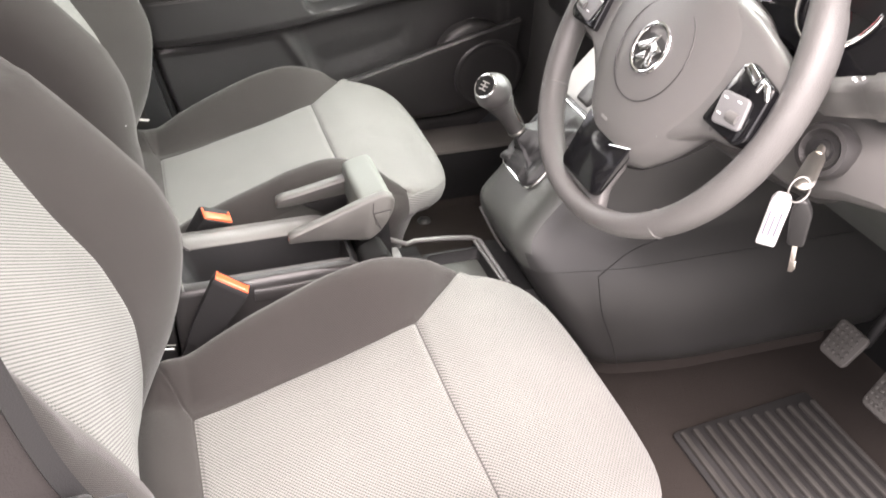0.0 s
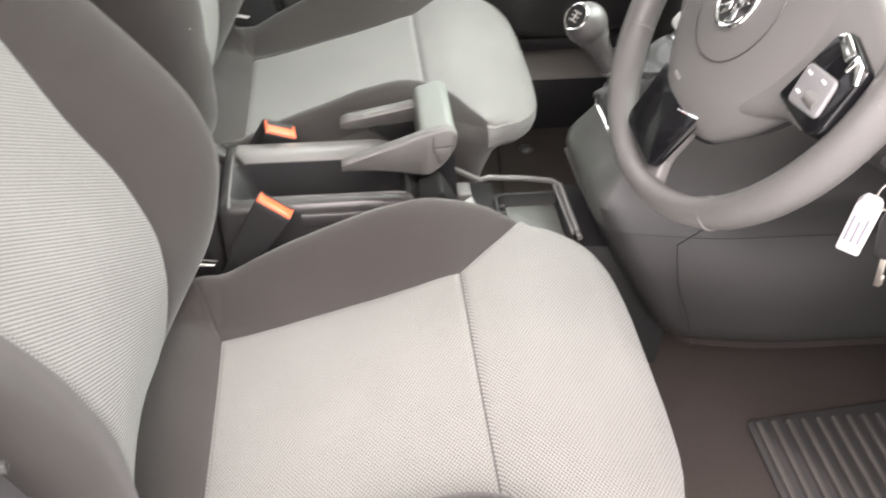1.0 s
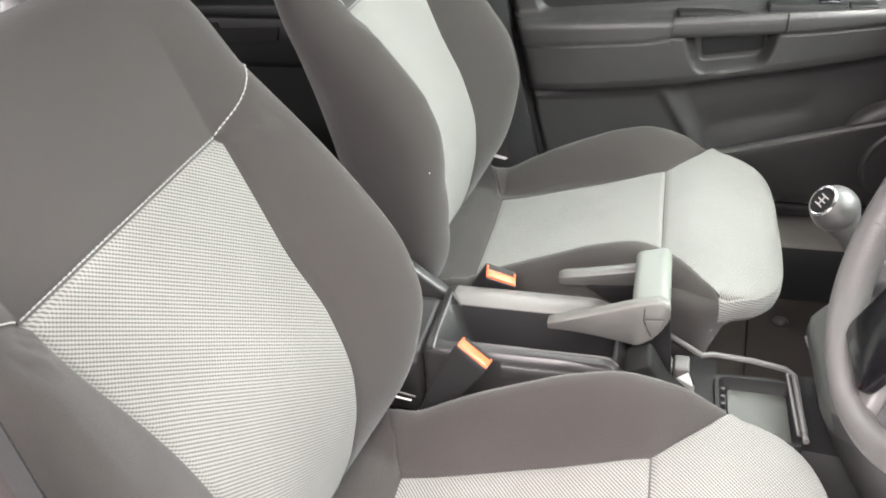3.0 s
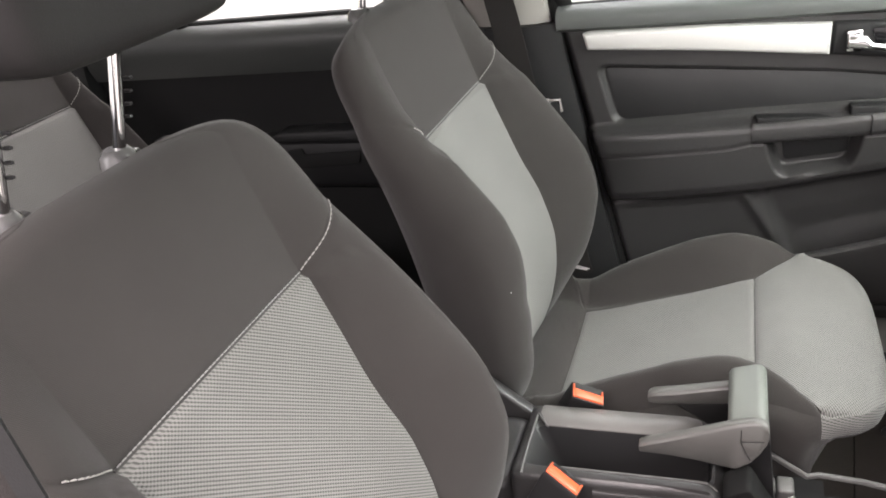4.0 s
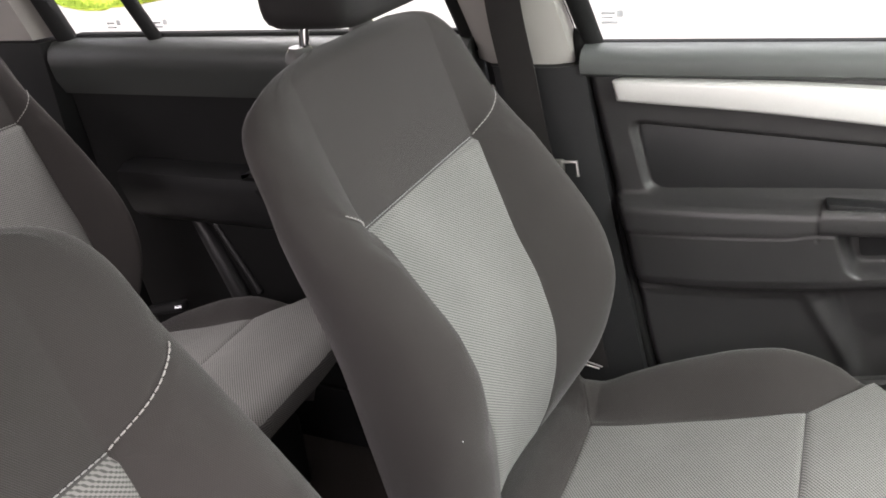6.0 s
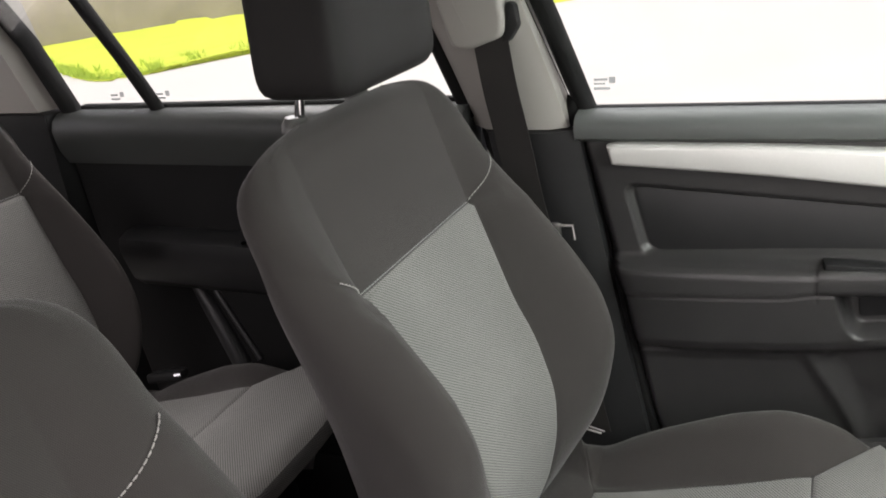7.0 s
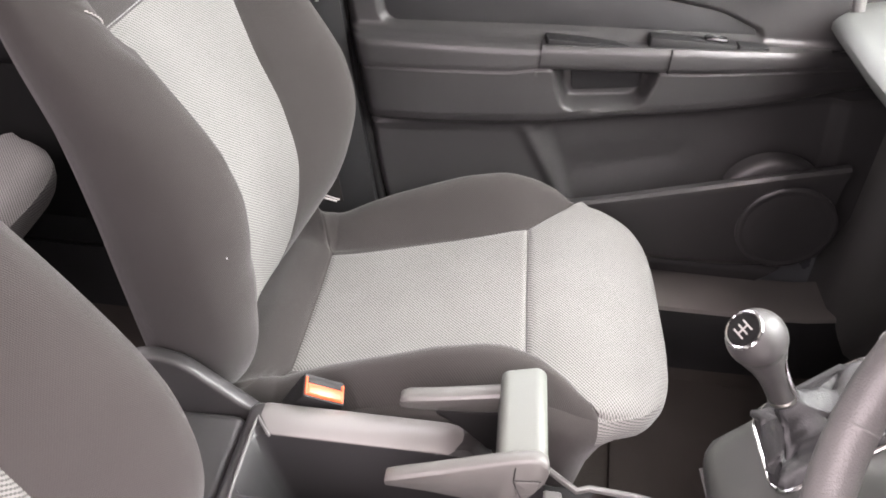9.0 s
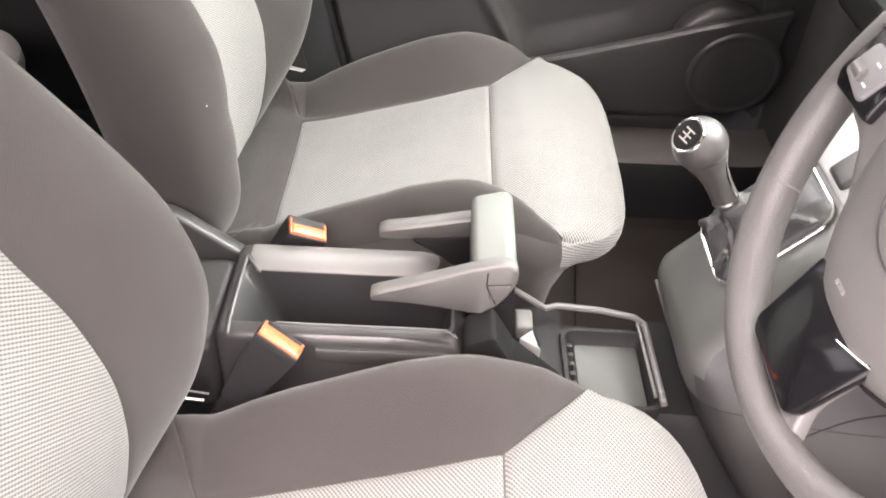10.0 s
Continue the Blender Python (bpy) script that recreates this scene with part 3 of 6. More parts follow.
    for out, f, f_out, f_drop in ((0.008, 0.6, -0.05, 0.056), (-0.02, 1.0, -0.16, 0.075)):
        ring_pts = rim.copy()
        ring_pts[:, :2] += side_n * (out + (f_out - out) * front_w)[:, None]
        side_z = (rim[:, 2] - 0.06) * (1 - f) + (low + dz) * f
        ring_pts[:, 2] = side_z + (rim[:, 2] - f_drop - side_z) * front_w
        rows.append(ring_pts)
    S = np.array(rows)
    suv = np.stack([np.repeat(np.linspace(0, 1.4, S.shape[1])[None], len(S), 0), S[..., 2]], -1)
    wrap = (np.arange(len(S) - 1)[:, None] < (5 if reach > 1 else 3)) & (rim[:-1, 0] - dx > 0.386)[None] & (rim[1:, 0] - dx > 0.386)[None]
    part("cushion_lip", cut(S, wrap, suv, True), CLOTH_LIGHT, s, "pale grey woven cloth", 60)
    part("cushion_side", cut(S, ~wrap, suv, True), CLOTH_DARK, s, "", 60)
    # back
    Q, U, zs, ks = shape + off, BACK_T, BACK_Z, BACK_SEAM
    if rear:
        Q = Q.copy()
        Q[..., 0] = np.where(U == 2, Q[..., 0] + 0.03, Q[..., 0])
        Q -= np.array([0, 0.025, 0.05])
        yc -= 0.025
        v = Q[..., 1] - yc
        inner_w = np.where(U == 0, np.abs(v), 0).max(1, keepdims=True)
        outer_w = np.where(U <= 1, np.abs(v), 0).max(1, keepdims=True)
        wide_w = inner_w + 0.52 * (outer_w - inner_w)
        past = wide_w + (np.abs(v) - inner_w) * (outer_w - wide_w) / (outer_w - inner_w)
        Q[..., 1] = yc + np.where(U == 2, v, np.sign(v) * np.where(np.abs(v) <= inner_w, np.abs(v) * wide_w / inner_w, past))
    buv = np.stack([np.cumsum(np.concatenate([np.zeros((len(zs), 1)), np.linalg.norm(np.diff(Q, axis=1), axis=-1)], 1), 1), Q[..., 2] * 1.05], -1)
    buv[..., 0] -= buv[:, buv.shape[1] // 2][:, None, 0]
    QN = grid_normals(Q, np.stack([np.repeat((Q[:, Q.shape[1] // 2, 0] + Q[:, 0, 0])[:, None] / 2, Q.shape[1], 1), Q[..., 1] * 0.35 + yc * 0.65, np.minimum(Q[..., 2], 1.15 + dz)], -1))
    k = np.arange(len(zs) - 1)[:, None]
    b = Q.shape[1]
    mid = (U[:-1, :-1] == 0) & (U[:-1, 1:] == 0)
    core = (np.arange(b - 1)[None] >= 7) & (np.arange(b - 1)[None] < b - 8)
    isl = np.arange(b - 1)[None] < b / 2
    low_k, shell = k < ks, (np.arange(b - 1)[None] < 3) | (np.arange(b - 1)[None] >= b - 4)
    shell = shell & (k >= 0)
    mid = mid & core
    part("back_insert", cut(Q, mid & low_k, buv, True, QN), CLOTH_LIGHT, s, "pale grey woven cloth", 60)
    part("back_upper", cut(Q, ~low_k & ~shell, buv, True, QN), CLOTH_DARK, s, "", 60)
    part("back_bolster", cut(Q, ~mid & low_k & isl & ~shell, buv, True, QN), CLOTH_DARK, s, "", 60)
    part("back_bolster", cut(Q, ~mid & low_k & ~isl & ~shell, buv, True, QN), CLOTH_DARK, s, "", 60)
    part("back_shell", cut(Q, shell, buv, True, QN), CLOTH_DARK, s, "", 60)
    cap = Q[-1]
    part("back_top", (cap, [list(range(len(cap)))], np.stack([cap[:, 1], cap[:, 0]], -1)), CLOTH_DARK, s, "", 60)
    # piping and stitching on the shoulder seam
    row = Q[ks]
    m0, m1 = [j for j in range(b) if U[ks, j] == 0][0], [j for j in range(b) if U[ks, j] == 0][-1]
    part("piping", tube([tuple(p + np.array([0.001, 0, 0])) for p in row[m0:m1 + 1]], 0.0019, 6), PIPE, s, "dark piped seam")
    part("stitching", stitches(row[m1:b - 12], lift=(0.0018, 0, 0.0018)), THREAD, s, "pale stitching")
    part("stitching", stitches(row[14:m0 + 1], lift=(0.0018, 0, 0.0018)), THREAD, s, "pale stitching")
    part("stitching", stitches(row[m0:m1 + 1], 0.0008, lift=(0.002, 0, 0.0022)), PRINT, s, "grey stitching")
    if head is not None:
        for sign in (-1, 1):
            y = yc - 0.010 + sign * 0.074
            post = part("headrest_post", tube([(dx - post_x - (0.006 if head > 0.05 else 0), y, top - 0.027 + dz), (dx - post_x + 0.010 + 0.35 * head, y, 1.275 + dz + head)], 0.0060, 12), CHROME, s, "chrome post")
            part("post_guide", joined(lathe([(0, 0.010), (0.012, 0.010), (0.017, 0.004), (0.019, -0.006), (0, -0.006)], Matrix.Translation((dx - post_x, y, top + dz)), 18),
                                      box((dx - post_x - 0.009, y - 0.012, top - 0.014 + dz), (dx - post_x + 0.009, y + 0.024, top + 0.003 + dz), 0.003)), GUIDE, post, "glossy grey plastic sleeve")
            if head > 0.05:
                for k in range(4):
                    part("post_notch", box((dx - post_x + 0.016 + 0.0042 * k, y + 0.004, 1.268 + 0.012 * k), (dx - post_x + 0.024 + 0.0042 * k, y + 0.008, 1.271 + 0.012 * k), 0.001), PLASTIC_BLACK, post)
        hz = 1.262 + dz + head
        part("headrest", pillow((dx - 0.298 + 0.35 * head, yc - 0.132, hz + 0.002), (dx - 0.174 + 0.35 * head, yc + 0.134, hz + 0.20), 8.0, 30, 0.05), HEAD, s, "black padded headrest")
    if not rear:
        for sign in (-1,):
            y = yc + sign * 0.262
            prof = rounded([(-0.155, 0.50), (-0.165, 0.72), (-0.13, 0.745), (-0.085, 0.737), (-0.03, 0.694), (0.02, 0.655), (0.10, 0.625), (0.40, 0.58), (0.40, 0.47), (-0.05, 0.45)], 0.03)
            part("recliner_cover", slab([(a + dx, z + dz) for a, z in prof], min(y, y + sign * 0.022), max(y, y + sign * 0.022), "y", 0.006, 3), PLASTIC, s, "black plastic side cover")
        part("recliner_hinge", joined(tube([(dx - 0.055, yc + 0.232, 0.652), (dx - 0.012, yc + 0.238, 0.640)], 0.0018, 10), tube([(dx - 0.05, yc + 0.246, 0.648), (dx - 0.010, yc + 0.25, 0.636)], 0.0014, 8)), STEEL, s, "steel recliner hinge")
        for sign in (-1, 1):
            part("seat_rail", box((dx - 0.12, yc + sign * 0.19 - 0.02, 0.338), (dx + 0.44, yc + sign * 0.19 + 0.02, 0.375), 0.004), STEEL, s, "steel seat rail")
            part("seat_foot", box((dx - 0.08, yc + sign * 0.19 - 0.012, 0.37), (dx + 0.38, yc + sign * 0.19 + 0.012, 0.47), 0.004), PLASTIC_BLACK, s)
    else:
        part("seat_foot", box((dx - 0.05, yc - 0.2, 0.338), (dx + 0.36, yc + 0.2, 0.52), 0.02), PLASTIC_BLACK, s)
    for a, b, h in flecks:
        part("lint_fleck", pillow((a - 0.0007, b - 0.0007, h - 0.0007), (a + 0.0007, b + 0.0010, h + 0.0006), 2.0, 4), TAGWHITE, s, "tiny white lint fleck")
    return s


YD, YP = -0.327, 0.392
seat("front_seat", 0.0, YD, 0.0, 0.085, "charcoal cloth car seat with pale woven centre and raised headrest", reach=1.055, shape=BACK_WORN, post_x=0.279, top=1.231, flecks=((-0.022, -0.081, 0.880),))
seat("front_seat", 0.0, YP, 0.0, 0.008, "charcoal cloth car seat with pale woven centre beside the handbrake", outer_low=0.012, reach=0.985, flecks=((-0.030, 0.137, 0.867),))
seat("back_seat", -0.915, 0.352, 0.04, None, "charcoal and grey rear car seat behind the front seats", True)


# ---- the car's shell ----
FLOOR_Z = 0.335
lone("floor", box((-1.35, -0.74, 0.29), (1.25, 0.80, FLOOR_Z), 0.0), CARPET, (0, 0, 0.29), "dark grey carpet covering the car floor", "floor", kind="structure")
lone("ceiling", slab(rounded([(-1.5, -0.58), (0.62, -0.56), (0.62, 0.62), (-1.5, 0.64)], 0.08), 1.53, 1.57, "z", 0.01), LINER, (-0.4, 0, 1.53), "pale cloth headliner under the roof", "ceiling", kind="structure")
lone("wall_roof", slab(rounded([(-1.55, -0.64), (0.66, -0.62), (0.66, 0.68), (-1.55, 0.70)], 0.1), 1.575, 1.60, "z", 0.008), PAINT, (-0.4, 0, 1.575), "painted steel car roof", "roof", kind="structure")
# outer skins of the body on both sides, front bulkhead and rear
lone("wall_left", slab([(-1.6, 0.25), (1.9, 0.25), (1.9, 0.95), (1.25, 1.08), (-0.05, 1.11), (-1.6, 1.14)], 0.84, 0.87, "y", 0.01), PAINT, (0, 0.85, 0.25), "painted steel body side below the windows", "body side", kind="structure")
lone("wall_right", slab([(-1.6, 0.25), (-0.28, 0.25), (-0.24, 1.11), (-1.6, 1.14)], -0.80, -0.77, "y", 0.01), PAINT, (-0.9, -0.78, 0.25), "painted steel body side behind the open door", "body side", kind="structure")
lone("wall_sill", box((-0.3, -0.80, 0.20), (1.25, -0.70, 0.40), 0.02), PLASTIC_SOFT, (0.4, -0.75, 0.2), "black plastic door sill", "door sill", kind="structure")
lone("wall_front", box((1.25, -0.80, 0.25), (1.29, 0.86, 1.05), 0.0), PLASTIC_BLACK, (1.27, 0, 0.25), "black front bulkhead", "bulkhead", kind="structure")
lone("wall_rear", box((-1.64, -0.80, 0.25), (-1.60, 0.86, 1.12), 0.0), PLASTIC_SOFT, (-1.62, 0, 0.25), "dark rear luggage panel", "panel", kind="structure")
lone("wall_bonnet", slab([(1.29, -0.78), (2.1, -0.72), (2.1, 0.78), (1.29, 0.84)], 0.98, 1.02, "z", 0.01), PAINT, (1.6, 0, 0.98), "painted steel bonnet", "bonnet", kind="structure")


def pillar(name, lo, hi, mat, label, width=0.06, depth=0.05):
    a, b = Vector(lo), Vector(hi)
    return lone(name, tube([a, a.lerp(b, 0.5), b], [width, width, width * 0.8], 12, flat=depth / width, up=(0, 1, 0)), mat, a, label, "pillar", kind="structure")


pillar("wall_pillar_front", (1.22, 0.74, 1.06), (0.55, 0.62, 1.56), PILLAR, "pale windscreen pillar trim", 0.045, 0.045)
pillar("wall_pillar_front", (1.22, -0.70, 1.06), (0.55, -0.57, 1.56), PILLAR, "pale windscreen pillar trim", 0.045, 0.045)
pillar("wall_pillar_right", (-0.31, -0.74, 0.36), (-0.37, -0.60, 1.56), PLASTIC_BLACK, "black pillar trim behind the open door", 0.05, 0.035)
pillar("wall_pillar_rear", (-1.52, -0.72, 1.12), (-1.60, -0.60, 1.56), PILLAR, "pale rear pillar trim", 0.09, 0.04)


def pane(name, pts, label):
    a = [Vector(p) for p in pts]
    n = (a[1] - a[0]).cross(a[2] - a[0]).normalized() * 0.002
    bm = loft([[p - n for p in a], [p + n for p in a]])
    ob = lone(name, bm, GLASS, a[0], label, "window", kind="structure", smooth=0)
    ob.visible_shadow = False
    return ob


pane("window_1", [(-0.07, 0.80, 1.12), (0.70, 0.80, 1.11), (0.95, 0.74, 1.12), (0.48, 0.67, 1.56), (-0.20, 0.68, 1.56)], "clear side window of the front door")
pane("window_2", [(-1.17, 0.79, 1.14), (-0.24, 0.80, 1.13), (-0.32, 0.68, 1.56), (-1.30, 0.67, 1.56)], "clear side window of the rear door")
pane("window_3", [(1.30, -0.72, 1.03), (1.30, 0.78, 1.03), (0.62, 0.62, 1.56), (0.62, -0.56, 1.56)], "clear windscreen over the dashboard")
pane("window_4", [(-1.62, -0.66, 1.14), (-1.62, 0.72, 1.14), (-1.54, 0.62, 1.56), (-1.54, -0.56, 1.56)], "clear rear window")


# ---- passenger door ----
def at_x(pairs):
    return curve_of([p[0] for p in pairs], [p[1] for p in pairs])


def bar_along(x0, x1, section, n=24):
    """A moulding along x; section(x) gives its ring of (y, z) pairs."""
    return loft([[(x, y, z) for y, z in section(x)] for x in np.linspace(x0, x1, n)])


def front_door():
    d = thing("passenger_door", (0.38, 0.80, 0.42), "dark grey moulded car door with silver trim strip", "car door")
    back = rounded([(-0.075, 1.13), (-0.045, 1.0), (-0.01, 0.84), (0.045, 0.56), (0.10, 0.475), (0.40, 0.455), (0.76, 0.47), (0.86, 0.55), (0.895, 0.70), (0.90, 0.95), (0.92, 1.11)], 0.05)
    part("door_shell", slab(back, 0.803, 0.835, "y", 0.008, 3), PLASTIC_BLACK, d, "black door edge")
    # padded top under the glass
    part("top_rail", bar_along(-0.066, 0.95, lambda x: [(0.80, 1.090), (0.765, 1.092), (0.752, 1.100), (0.748, 1.115), (0.753, 1.126), (0.764, 1.135), (0.785, 1.139), (0.815, 1.137), (0.815, 1.10)], 12), RAIL, d, "padded grey-green door top")
    part("window_seal", box((-0.05, 0.800, 1.128), (0.93, 0.818, 1.1395), 0.002), SEAL, d, "black rubber seal")
    # silver strip and handle housing
    hi_z, lo_z = at_x([(-0.02, 1.093), (0.2, 1.091), (0.43, 1.082), (0.62, 1.072)]), at_x([(-0.02, 1.060), (0.2, 1.047), (0.43, 1.027), (0.62, 1.012)])
    xs = np.linspace(0.0, 0.424, 22)
    strip = [(-0.008, 1.060), (-0.015, 1.090)] + [(float(x), float(hi_z(x))) for x in xs] + [(float(x) - 0.002, float(lo_z(x))) for x in xs[::-1]]
    part("trim_strip", slab(strip, 0.742, 0.776, "y", 0.007, 4), SILVER, d, "brushed silver trim strip")
    house = [(0.428, 1.083), (0.50, 1.081), (0.562, 1.076), (0.585, 1.036), (0.589, 1.010), (0.52, 1.016), (0.426, 1.026)]
    hs = part("handle_housing", slab(house, 0.748, 0.776, "y", 0.006, 3), PLASTIC_BLACK, d, "black handle housing")
    part("handle_recess", slab(rounded([(0.485, 1.072), (0.545, 1.071), (0.573, 1.03), (0.50, 1.034)], 0.012), 0.7440, 0.7495, "y", 0.002), GLOSS, hs, "dark handle recess")
    part("door_handle", joined(tube([(0.452, 0.738, 1.052), (0.476, 0.735, 1.050), (0.487, 0.732, 1.042), (0.52, 0.730, 1.037), (0.568, 0.733, 1.031)], [0.013, 0.013, 0.008, 0.006, 0.005], 12), box((0.446, 0.735, 1.032), (0.474, 0.752, 1.072), 0.006)), CHROME, hs, "chrome door handle")
    # moulded inner skin: upper field, arm rest with its groove, pull recess, lower fields
    ins = rounded([(0.010, 1.021), (0.20, 1.008), (0.43, 0.992), (0.57, 0.975), (0.635, 0.950), (0.640, 0.938), (0.30, 0.922), (0.050, 0.904), (0.036, 0.915)], 0.018)
    top = at_x([(-0.08, 0.885), (0.05, 0.893), (0.30, 0.905), (0.55, 0.922), (0.74, 0.932), (0.92, 0.942)])
    bot = at_x([(-0.08, 0.728), (0.05, 0.736), (0.28, 0.758), (0.44, 0.787), (0.62, 0.820), (0.76, 0.850), (0.92, 0.88)])
    deep = at_x([(-0.08, 0.056), (0.167, 0.050), (0.25, 0.047), (0.30, 0.040), (0.514, 0.040), (0.627, 0.034), (0.725, 0.029), (0.92, 0.029)])
    face = at_x([(-0.08, 0.760), (-0.02, 0.750), (0.03, 0.735), (0.15, 0.727), (0.55, 0.725), (0.70, 0.733), (0.78, 0.752), (0.92, 0.772)])
    left = curve_of([0.45, 0.475, 0.56, 0.84, 1.0, 1.13], [0.12, 0.10, 0.045, -0.01, -0.045, -0.075])
    right = curve_of([0.45, 0.47, 0.55, 0.70, 0.95, 1.11], [0.74, 0.76, 0.86, 0.895, 0.90, 0.92])
    ux = np.linspace(0, 1, 341)
    gx = -0.03 + 0.92 * ux
    for turn in range(3):
        cols = []
        for x in gx if turn == 0 else gx.mean(1):
            t, b, f, g = float(top(x)), float(bot(x)), float(face(x)), float(deep(x))
            bend = [(0.800, 0.462, 1), (0.776, 0.47, 52), (0.772, b - 0.022, 4), (0.768, b - 0.010, 3), (f + 0.036, b - 0.002, 3), (f + 0.022, b + 0.006, 3), (f + 0.014, b + 0.024, 30), (f + 0.007, t - g - 0.0035, 2), (f + 0.009, t - g - 0.001, 1), (f + 0.009, t - g + 0.001, 2), (f + 0.002, t - g + 0.0035, 2), (f, t - g + 0.0105, 5), (f, t - 0.014, 3), (f + 0.003, t - 0.006, 3), (f + 0.010, t - 0.001, 4), (0.752, t + 0.003, 3), (0.762, t + 0.008, 2), (0.765, t + 0.014, 70), (0.764, 1.10, 0)]
            col_ = []
            for (y0, z0, n), (y1, z1, _) in zip(bend, bend[1:]):
                col_ += [(y0 + (y1 - y0) * k / n, z0 + (z1 - z0) * k / n) for k in range(n)]
            cols.append(col_ + [(0.764, 1.10)])
        G = np.array(cols)
        GY, GZ = G[..., 0], G[..., 1]
        gx = left(GZ) + ux[:, None] * (right(GZ) - left(GZ))
    GX = gx

    def within(outline, soft):
        """One inside an outline, nought outside, with a soft edge."""
        pts = np.stack([GX, GZ], -1)
        o = np.array(outline)
        n = np.roll(o, -1, axis=0)
        inside = np.zeros(GX.shape, bool)
        for (xa, za), (xb, zb) in zip(o, n):
            if za != zb:
                inside ^= ((za > GZ) != (zb > GZ)) & (GX < (xb - xa) * (GZ - za) / (zb - za) + xa)
        s = np.clip(0.5 + np.where(inside, 1, -1) * gap_to(o, pts) / (2 * soft), 0, 1)
        return s * s * (3 - 2 * s)

    pull = rounded([(0.320, 0.90), (0.484, 0.905), (0.478, 0.85), (0.465, 0.815), (0.350, 0.800), (0.334, 0.835)], 0.022, 8)
    sunk = rounded([(0.315, 0.762), (0.60, 0.822), (0.80, 0.86), (0.84, 0.50), (0.36, 0.50), (0.375, 0.62)], 0.03, 8)
    GY = GY + 0.013 * within(ins, 0.006) + within(pull, 0.009) * np.clip(0.775 - GY, 0, 0.05) + 0.020 * within(sunk, 0.014) * (GZ < bot(GX))
    off = np.abs((GX - 0.285) * 0.85 - (0.75 - GZ) * 0.52)
    GY = GY - 0.007 * np.exp(-((off / 0.012) ** 2)) * np.clip((bot(GX) - GZ) / 0.02, 0, 1)
    slot = rounded([(0.366, 0.682), (0.44, 0.700), (0.57, 0.724), (0.566, 0.690), (0.372, 0.630)], 0.014, 6)
    GY = GY + 0.008 * within(slot, 0.030)
    edge = np.clip(1 - (GX - left(GZ)) / 0.022, 0, 1)
    GY = GY + 0.034 * edge**2
    GY = GY + 0.0015 * np.exp(-(((GX - 0.295) / 0.0016) ** 2)) * (GZ > top(GX) - 0.052) * (GZ < top(GX))
    part("door_panel", (np.stack([GX, GY, GZ], -1).reshape(-1, 3), grid_faces(*GX.shape)), PLASTIC, d, "charcoal grained plastic panel with armrest", 50)
    part("upper_panel", slab([(0.32 + (x - 0.32) * 0.975, 0.958 + (z - 0.958) * 0.92) for x, z in ins], 0.7755, 0.785, "y", 0.001), PLASTIC_SOFT, d, "soft dark panel")

    def grip(x):
        t, f, g = float(top(x)) + 0.002, float(face(x)) - 0.003, float(deep(x))
        return [(0.785, t + 0.002), (0.752, t + 0.002), (f + 0.006, t), (f + 0.001, t - 0.006), (f, t - 0.012), (f, t - g + 0.012), (f + 0.003, t - g + 0.004), (f + 0.008, t - g), (f + 0.034, t - g - 0.001), (0.785, t - g - 0.001)]

    g = part("grip", bar_along(0.297, 0.745, grip, 20), PLASTIC, d, "smooth dark door grip")
    part("grip_joint", box((0.4970, 0.7185, 0.882), (0.4985, 0.76, 0.921), 0.0005), PLASTIC_BLACK, g)
    part("grip_well", slab(rounded([(0.304, 0.7325), (0.458, 0.7325), (0.458, 0.762), (0.300, 0.762)], 0.004), 0.905, 0.9165, "z", 0.001), PLASTIC_BLACK, g, "dark finger well")
    sw = part("switch_plate", slab(rounded([(0.462, 0.7335), (0.598, 0.735), (0.598, 0.764), (0.462, 0.764)], 0.005), 0.910, 0.9345, "z", 0.003), PLASTIC_BLACK, g, "black window switch plate")
    part("coin_notch", slab(rounded([(0.600, 0.736), (0.648, 0.738), (0.648, 0.764), (0.600, 0.764)], 0.004), 0.912, 0.9335, "z", 0.003), PLASTIC_BLACK, g, "small black notch")
    part("switch", box((0.548, 0.742, 0.932), (0.584, 0.760, 0.940), 0.004, 3), GLOSS, sw, "window switch")
    part("switch_mark", lathe([(0, 0.001), (0.005, 0.001), (0.005, 0)], Matrix.Translation((0.566, 0.750, 0.9398)), 12), CHROME, sw)

    part("pull_pocket", slab(rounded([(0.350, 0.866), (0.468, 0.880), (0.467, 0.836), (0.356, 0.820)], 0.008), 0.768, 0.785, "y", 0.003), PLASTIC_BLACK, d, "dark pull pocket")
    tw = rounded([(0.566, 1.074), (0.636, 1.070), (0.668, 1.012), (0.594, 1.016)], 0.016, 7)
    rim_ = part("tweeter_rim", slab(tw, 0.745, 0.770, "y", 0.005, 3), PLASTIC, d, "small speaker surround")
    tc_ = (0.616, 1.043)
    part("tweeter_cloth", slab([(tc_[0] + 0.86 * (x - tc_[0]), tc_[1] + 0.82 * (z - tc_[1])) for x, z in tw], 0.7425, 0.7455, "y", 0.001), PLASTIC_BLACK, rim_, "dark speaker backing")
    part("tweeter_mesh", joined(*[box((0.578 + 0.0032 * i + 0.50 * (1.066 - z) - 0.0007, 0.7415, z), (0.578 + 0.0032 * i + 0.50 * (1.066 - z) + 0.0007, 0.7430, z + 0.0013), 0) for z in np.arange(1.0215, 1.066, 0.0032) for i in range(18)]), PLASTIC_GREY, rim_, "grey speaker mesh", 0)
    # map pocket with the loudspeaker
    lip = at_x([(0.28, 0.622), (0.40, 0.647), (0.57, 0.693), (0.69, 0.727), (0.82, 0.762)])
    low = at_x([(0.28, 0.535), (0.45, 0.525), (0.62, 0.524), (0.74, 0.534), (0.80, 0.575), (0.82, 0.62)])

